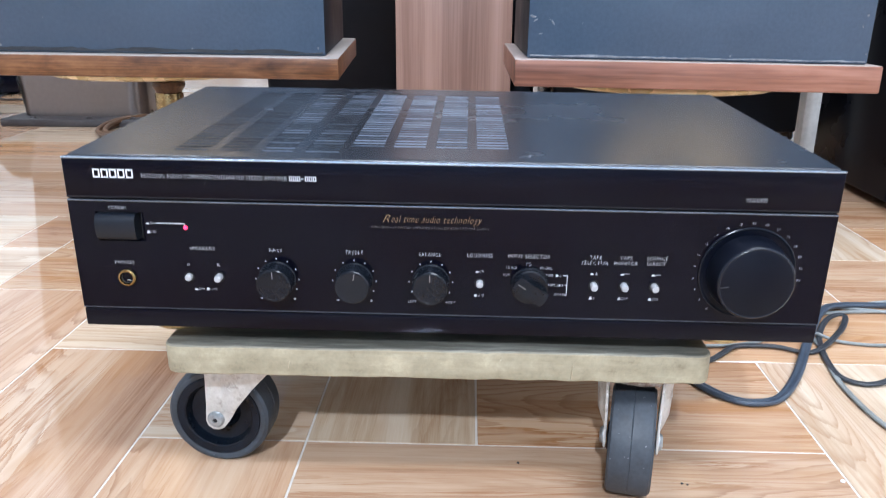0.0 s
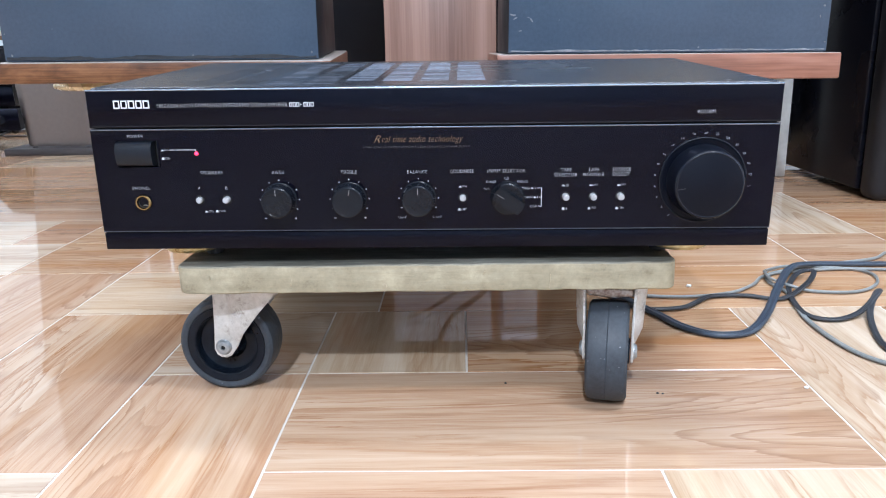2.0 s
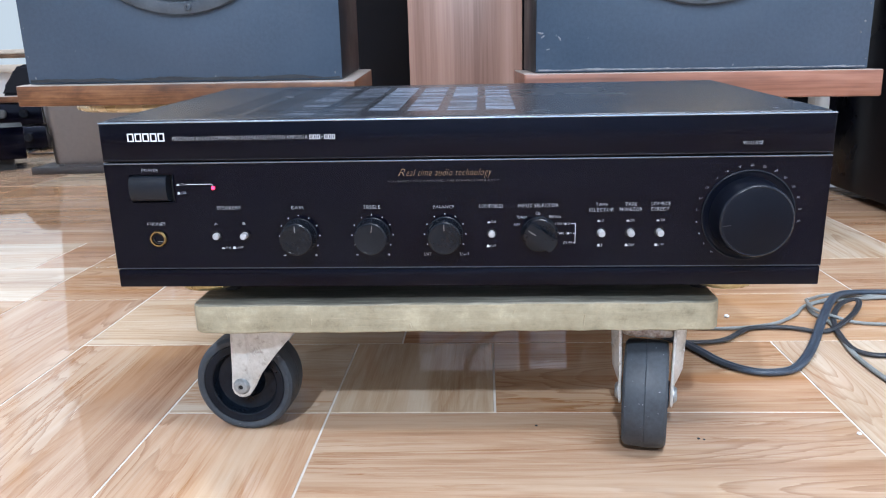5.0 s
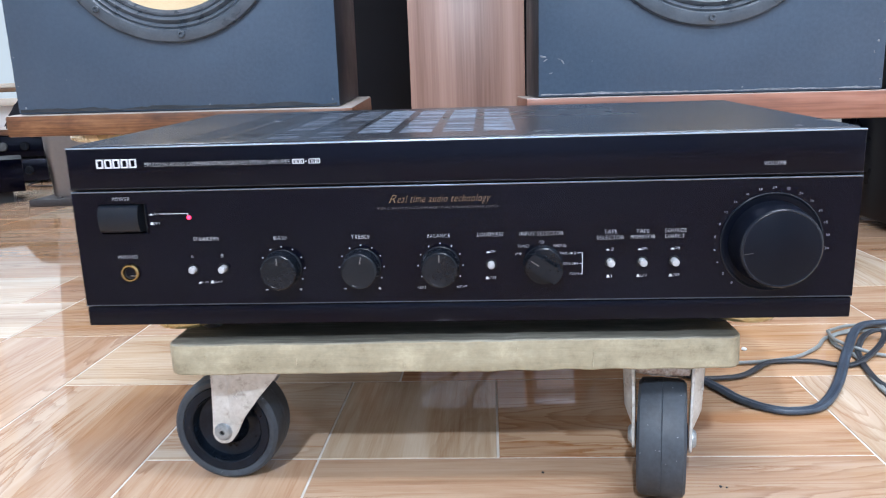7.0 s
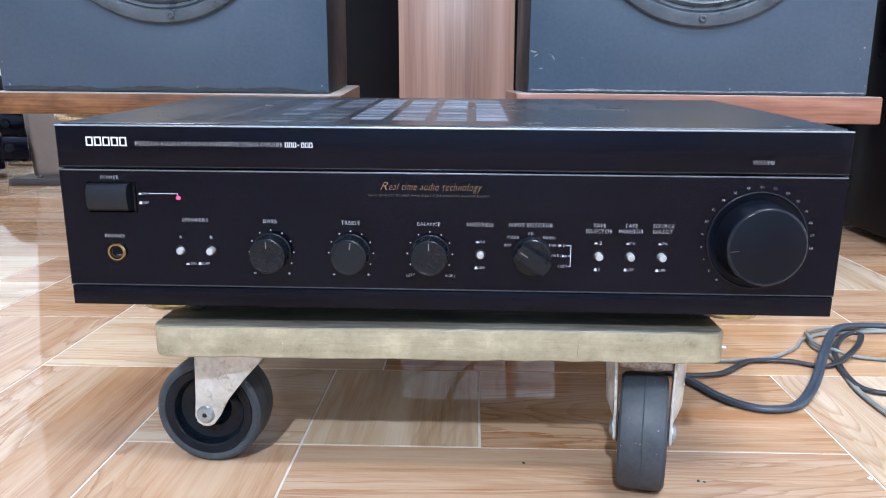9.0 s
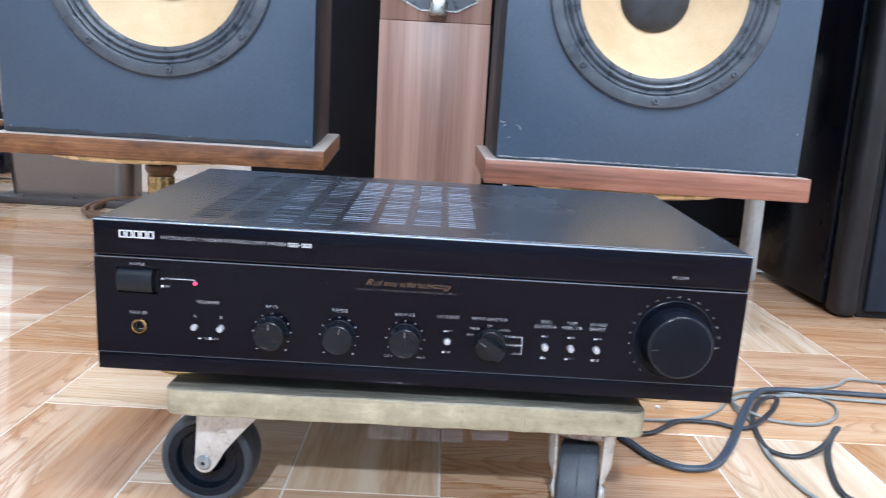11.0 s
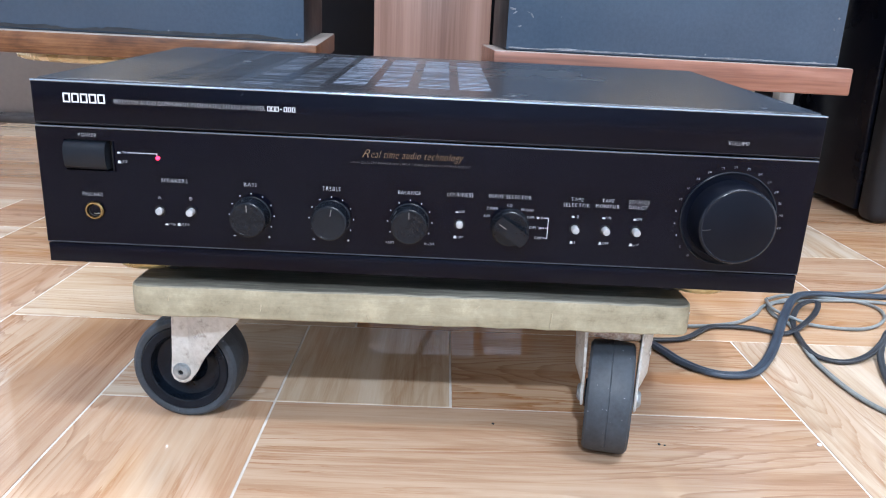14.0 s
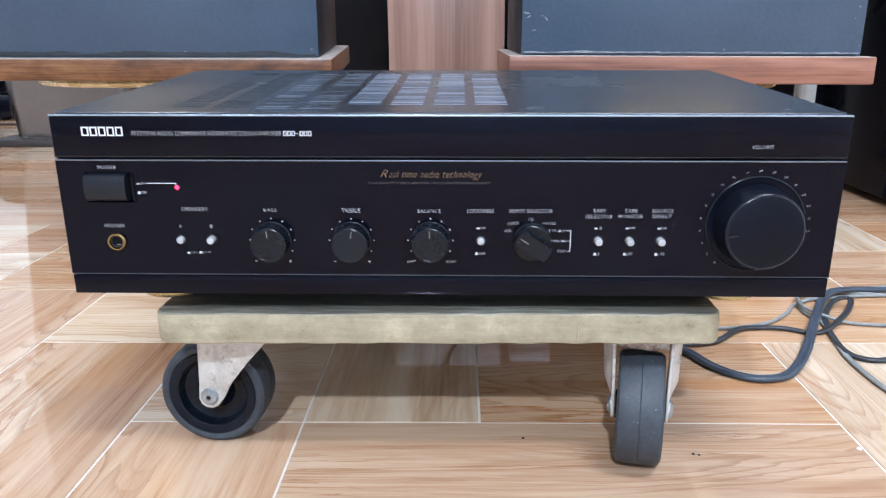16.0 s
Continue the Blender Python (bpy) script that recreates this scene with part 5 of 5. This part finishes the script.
black_cabinet("floor_speaker", -0.52, 0.185, 1.62, 1.98, 1.45, "tall black floor-standing speaker behind the walnut tower", GRILLE)
black_cabinet("floor_speaker", 0.200, 0.758, 1.33, 1.70, 1.30, "black floor-standing speaker behind the board", GRILLE)
big = thing("floor_speaker", (0.92, 0.70, 0), (0, 0, 0), "large black floor-standing speaker with rounded front edges", "speaker", "black cabinets")
part("cabinet", solid(-0.265, 0.265, 0.045, 0.40, 0.012, 1.25, 0.004, 2), SATIN_BLACK, big, "black laminate cabinet")
for name, b in (("side_moulding", (-0.262, -0.222)), ("side_moulding", (0.222, 0.262))):
    part(name, solid(*b, -0.005, 0.0445, 0.0, 1.25, 0.016, 5), EDGE_BLACK, big, "rounded black edge moulding")
part("front_board", solid(-0.221, 0.221, 0.010, 0.0445, 0.0, 1.25, 0.002), VOID, big)
part("front_cloth", solid(-0.214, 0.214, -0.002, 0.0095, 0.012, 1.245, 0.004, 3), CLOTH, big, "slate-black cloth front")

# taupe pedestal and what stands beyond it
ped = thing("speaker_pedestal", (-0.955, 1.47, 0), (0, 0, 0), "taupe metal pedestal on a dark base plate", "stand")
part("base_plate", solid(-0.170, 0.185, -0.055, 0.16, 0.0, 0.018, 0.003), TAUPE_DARK, ped, "dark taupe base plate")
bm = solid(-0.150, 0.165, 0.0, 0.12, 0.0182, 0.62)
bmesh.ops.bevel(bm, geom=[e for e in bm.edges if abs(e.verts[0].co.z - e.verts[1].co.z) > 0.1], offset=0.040, segments=10, profile=0.5, affect="EDGES")
for v in bm.verts:
    v.co.x -= 0.09 * (v.co.z - 0.0202) * min(1.0, max(0.0, (0.02 - v.co.x) / 0.10))
part("column", bm, TAUPE, ped, "taupe brushed column with rounded edges")
for bx in (-0.10, 0.04, 0.15):
    bm = lathe(bmesh.new(), [(0.007, 0.0181), (0.007, 0.020), (0.005, 0.022), (0, 0.022)], Matrix.Translation((bx, -0.032, 0)), 18)
    part("bolt", bm, TAUPE_DARK, ped)
hoop = bmesh.new()
for r, z in ((0.150, 0.006), (0.158, 0.014), (0.143, 0.015)):
    line = [Vector((r * math.cos(radians(a)), r * 1.1 * math.sin(radians(a)), z + 0.003 * math.sin(radians(3 * a)))) for a in range(0, 351, 6)]
    sweep(hoop, line, round_section(0.0055, 8))
hp2 = part("coiled_cable", hoop, LEG, None, "brown cable coiled on the floor")
hp2.location = (-0.690, 1.38, 0)
tagged(hp2, category="cable")


def equipment(x, y, z, w, d, h, label, yaw=0.0, clear=0.008, rows=1):
    e = thing("audio_unit", (x, y, z), (0, 0, yaw), label, "hifi unit", "units by the wall")
    part("case", solid(-w / 2, w / 2, 0.006, d, clear, h, 0.004), STEEL_BOX, e)
    part("front", solid(-w / 2, w / 2, 0, 0.0055, clear, h, 0.0015), PANEL, e)
    for r in range(rows):
        zc = clear + (h - clear) * (r + 0.5) / rows
        size = 0.20 * (h - clear) / rows
        for k in range(6):
            bm = lathe(bmesh.new(), [(size, 0.0002), (size, 0.012), (size * 0.85, 0.014), (0, 0.014)], Matrix.Translation((-w / 2 + w * (k + 0.7) / 6.5, 0, zc)) @ FACE, 20)
            part("knob", bm, DULL_GREY if k == 4 else KNOB, e, "dull grey knob" if k == 4 else "")
    for sx in (-1, 1):
        part("foot", solid(sx * w * 0.36 - 0.03, sx * w * 0.36 + 0.03, 0.03, 0.09, 0.0, clear - 0.0002), RUBBER, e)
    return e


equipment(-1.625, 1.96, 0.0, 0.43, 0.22, 0.078, "black hi-fi unit on the floor by the wall", 14, rows=1)
equipment(-1.630, 1.96, 0.0782, 0.43, 0.22, 0.0785, "black hi-fi unit stacked on another", 14, rows=1)
equipment(-1.372, 1.401, 0.0, 0.43, 0.20, 0.114, "black equipment case standing on inset feet", 32, 0.030, 0)
tagged(part("shelf_board", solid(-1.86, -1.39, 1.97, 2.32, 0.1572, 0.177, 0.003), BOARD_BROWN, None, "brown wooden board lying on stacked units"), category="board")
bag = bmesh.new()
prism(bag, [(-0.10, 0.0), (-0.075, 0.035), (-0.045, 0.085), (-0.020, 0.098), (0.06, 0.100), (0.085, 0.090), (0.10, 0.05), (0.105, 0.0)], 0.20)
bmesh.ops.bevel(bag, geom=list(bag.edges), offset=0.010, segments=3, affect="EDGES")
bag = part("soft_bag", bag, GRILLE, None, "black soft bag lying on the brown board")
bag.location = (-1.46, 2.02, 0.1773)
tagged(bag, category="bag")
# pale box hidden behind the dolly, seen mirrored in the glossy tiles
carton = thing("storage_box", (-0.003, 0.415, 0), (0, 0, 0), "pale lilac-grey box standing behind the dolly", "box")
part("body", solid(-0.060, 0.060, 0, 0.10, 0.0, 0.150, 0.003), CARTON, carton)
part("lid", solid(-0.062, 0.062, -0.002, 0.102, 0.1502, 0.172, 0.003), CARTON, carton)
carton = thing("storage_box", (0.093, 0.425, 0), (0, 0, 0), "small pale lilac-grey box standing behind the dolly", "box")
part("body", solid(-0.022, 0.022, 0, 0.08, 0.0, 0.098, 0.003), CARTON, carton)
part("lid", solid(-0.023, 0.023, -0.001, 0.081, 0.0982, 0.115, 0.002), CARTON, carton)


# ---------------------------------------------------------------- floor planks, each its own piece
plank_meshes = {}
PW = 0.1445
ROW0 = 0.066


def plank(x0, x1, y0, y1, along, tone):
    """along: 'x' or 'y', the run of the grain."""
    gap = 0.0009
    L, W = (x1 - x0, y1 - y0) if along == "x" else (y1 - y0, x1 - x0)
    key = (round(L, 4), round(W, 4), tone)
    if key not in plank_meshes:
        ob = part("floor_tile", solid(-L / 2 + gap, L / 2 - gap, -W / 2 + gap, W / 2 - gap, -0.008, 0.0, 0.0002, 1), {"w": TILE_WARM, "m": TILE_MID, "p": TILE_PALE}[tone], floor)
        plank_meshes[key] = ob.data
    else:
        ob = new("floor_tile", plank_meshes[key])
        ob.parent = floor
    ob.matrix_world = pose((x0 + x1) / 2, (y0 + y1) / 2, 0.0, 0, 0, 0 if along == "x" else 90)
    return ob


def row(k):
    return ROW0 + PW * k


A, B, C, D, E2, F2 = -0.3665, -0.2255, -0.1010, 0.0240, 0.2760, 0.4180
AX0, AX1 = -0.5080, 0.5560
near = [
    (C, E2, row(-1), row(0), "x", "m"), (C, 0.139, row(-2), row(-1), "x", "w"), (0.139, E2, row(-4), row(-1), "y", "p"),
    (D, E2, row(0), row(1), "x", "w"), (B, C, row(-3), row(0), "y", "w"), (A, B, row(-1), row(1), "y", "w"),
    (AX0, B, row(-2), row(-1), "x", "p"), (AX0, A, row(-1), row(2), "y", "w"), (B, C, row(0), row(1), "x", "p"),
    (C, D, row(0), row(1), "y", "p"), (A, -0.06, row(1), row(2), "x", "p"), (-0.06, AX1, row(1), row(2), "x", "w"),
    (AX0, A, row(2), row(3), "x", "w"), (A, 0.06, row(2), row(3), "x", "w"), (0.06, F2, row(2), row(3), "x", "w"), (F2, AX1, row(2), row(3), "x", "w"),
    (E2, F2, row(-2), row(1), "y", "p"), (F2, AX1, row(-2), row(1), "y", "w"), (E2, AX1, row(-3), row(-2), "x", "w"),
    (AX0, B, row(-3), row(-2), "x", "w"), (C, 0.139, row(-3), row(-2), "x", "p"), (AX0, C, row(-4), row(-3), "x", "p"),
    (C, 0.139, row(-4), row(-3), "x", "w"), (E2, AX1, row(-4), row(-3), "x", "p"),
    (AX0, -0.10, row(3), row(4), "x", "w"), (-0.10, F2, row(3), row(4), "x", "w"), (F2, AX1, row(3), row(5), "y", "p"),
    (AX0, -0.10, row(4), row(5), "x", "p"), (-0.10, F2, row(4), row(5), "x", "w"),
]
for p in near:
    plank(*p)
# the rest of the room in stepped courses of planks
LONG = PW * 3
rows_from, rows_to = int((FY0 - ROW0) / PW), int((FY1 - ROW0) / PW)
for k in range(rows_from, rows_to):
    y0, y1 = row(k), row(k + 1)
    if k < -10:
        continue
    spans = [(FX0, AX0), (AX1, FX1)] if -4 <= k < 5 else [(FX0, FX1)]
    for s0, s1 in spans:
        x = s0 - (0 if s1 == AX0 or s0 == AX1 else LONG * ((k % 3) / 3))
        n = 0
        step0 = LONG * (0.34 + 0.33 * (k % 3))
        while x < s1 - 0.02:
            nx = min(x + (step0 if n == 0 else LONG), s1)
            if s1 - nx < 0.05:
                nx = s1
            cx0 = max(x, s0)
            if nx - cx0 > 0.02:
                plank(cx0, nx, y0, y1, "x", "p" if (n + k // 2) % 3 == 0 else "w")
            x, n = nx, n + 1

# tiles near the doorway, joined
verts, faces = [], []
for k in range(-19, -10):
    x = FX0 - LONG * ((k % 3) / 3)
    while x < FX1:
        a0, a1 = max(x, FX0) + 0.0011, min(x + LONG, FX1) - 0.0011
        b0, b1 = max(row(k), FY0) + 0.0011, row(k + 1) - 0.0011
        if a1 - a0 > 0.01 and b1 - b0 > 0.01:
            n = len(verts)
            verts += [(a0, b0, 0), (a1, b0, 0), (a1, b1, 0), (a0, b1, 0), (a0, b0, -0.006), (a1, b0, -0.006), (a1, b1, -0.006), (a0, b1, -0.006)]
            faces += [(n, n + 1, n + 2, n + 3)] + [(n + e, n + 4 + e, n + 4 + (e + 1) % 4, n + (e + 1) % 4) for e in range(4)]
        x += LONG
me = bpy.data.meshes.new("floor_tiles_by_doorway")
me.from_pydata(verts, [], faces)
me.materials.append(TILE_WARM)
rest = new("floor_tiles_by_doorway", me)
rest.parent = floor
tagged(rest, kind="stuff")
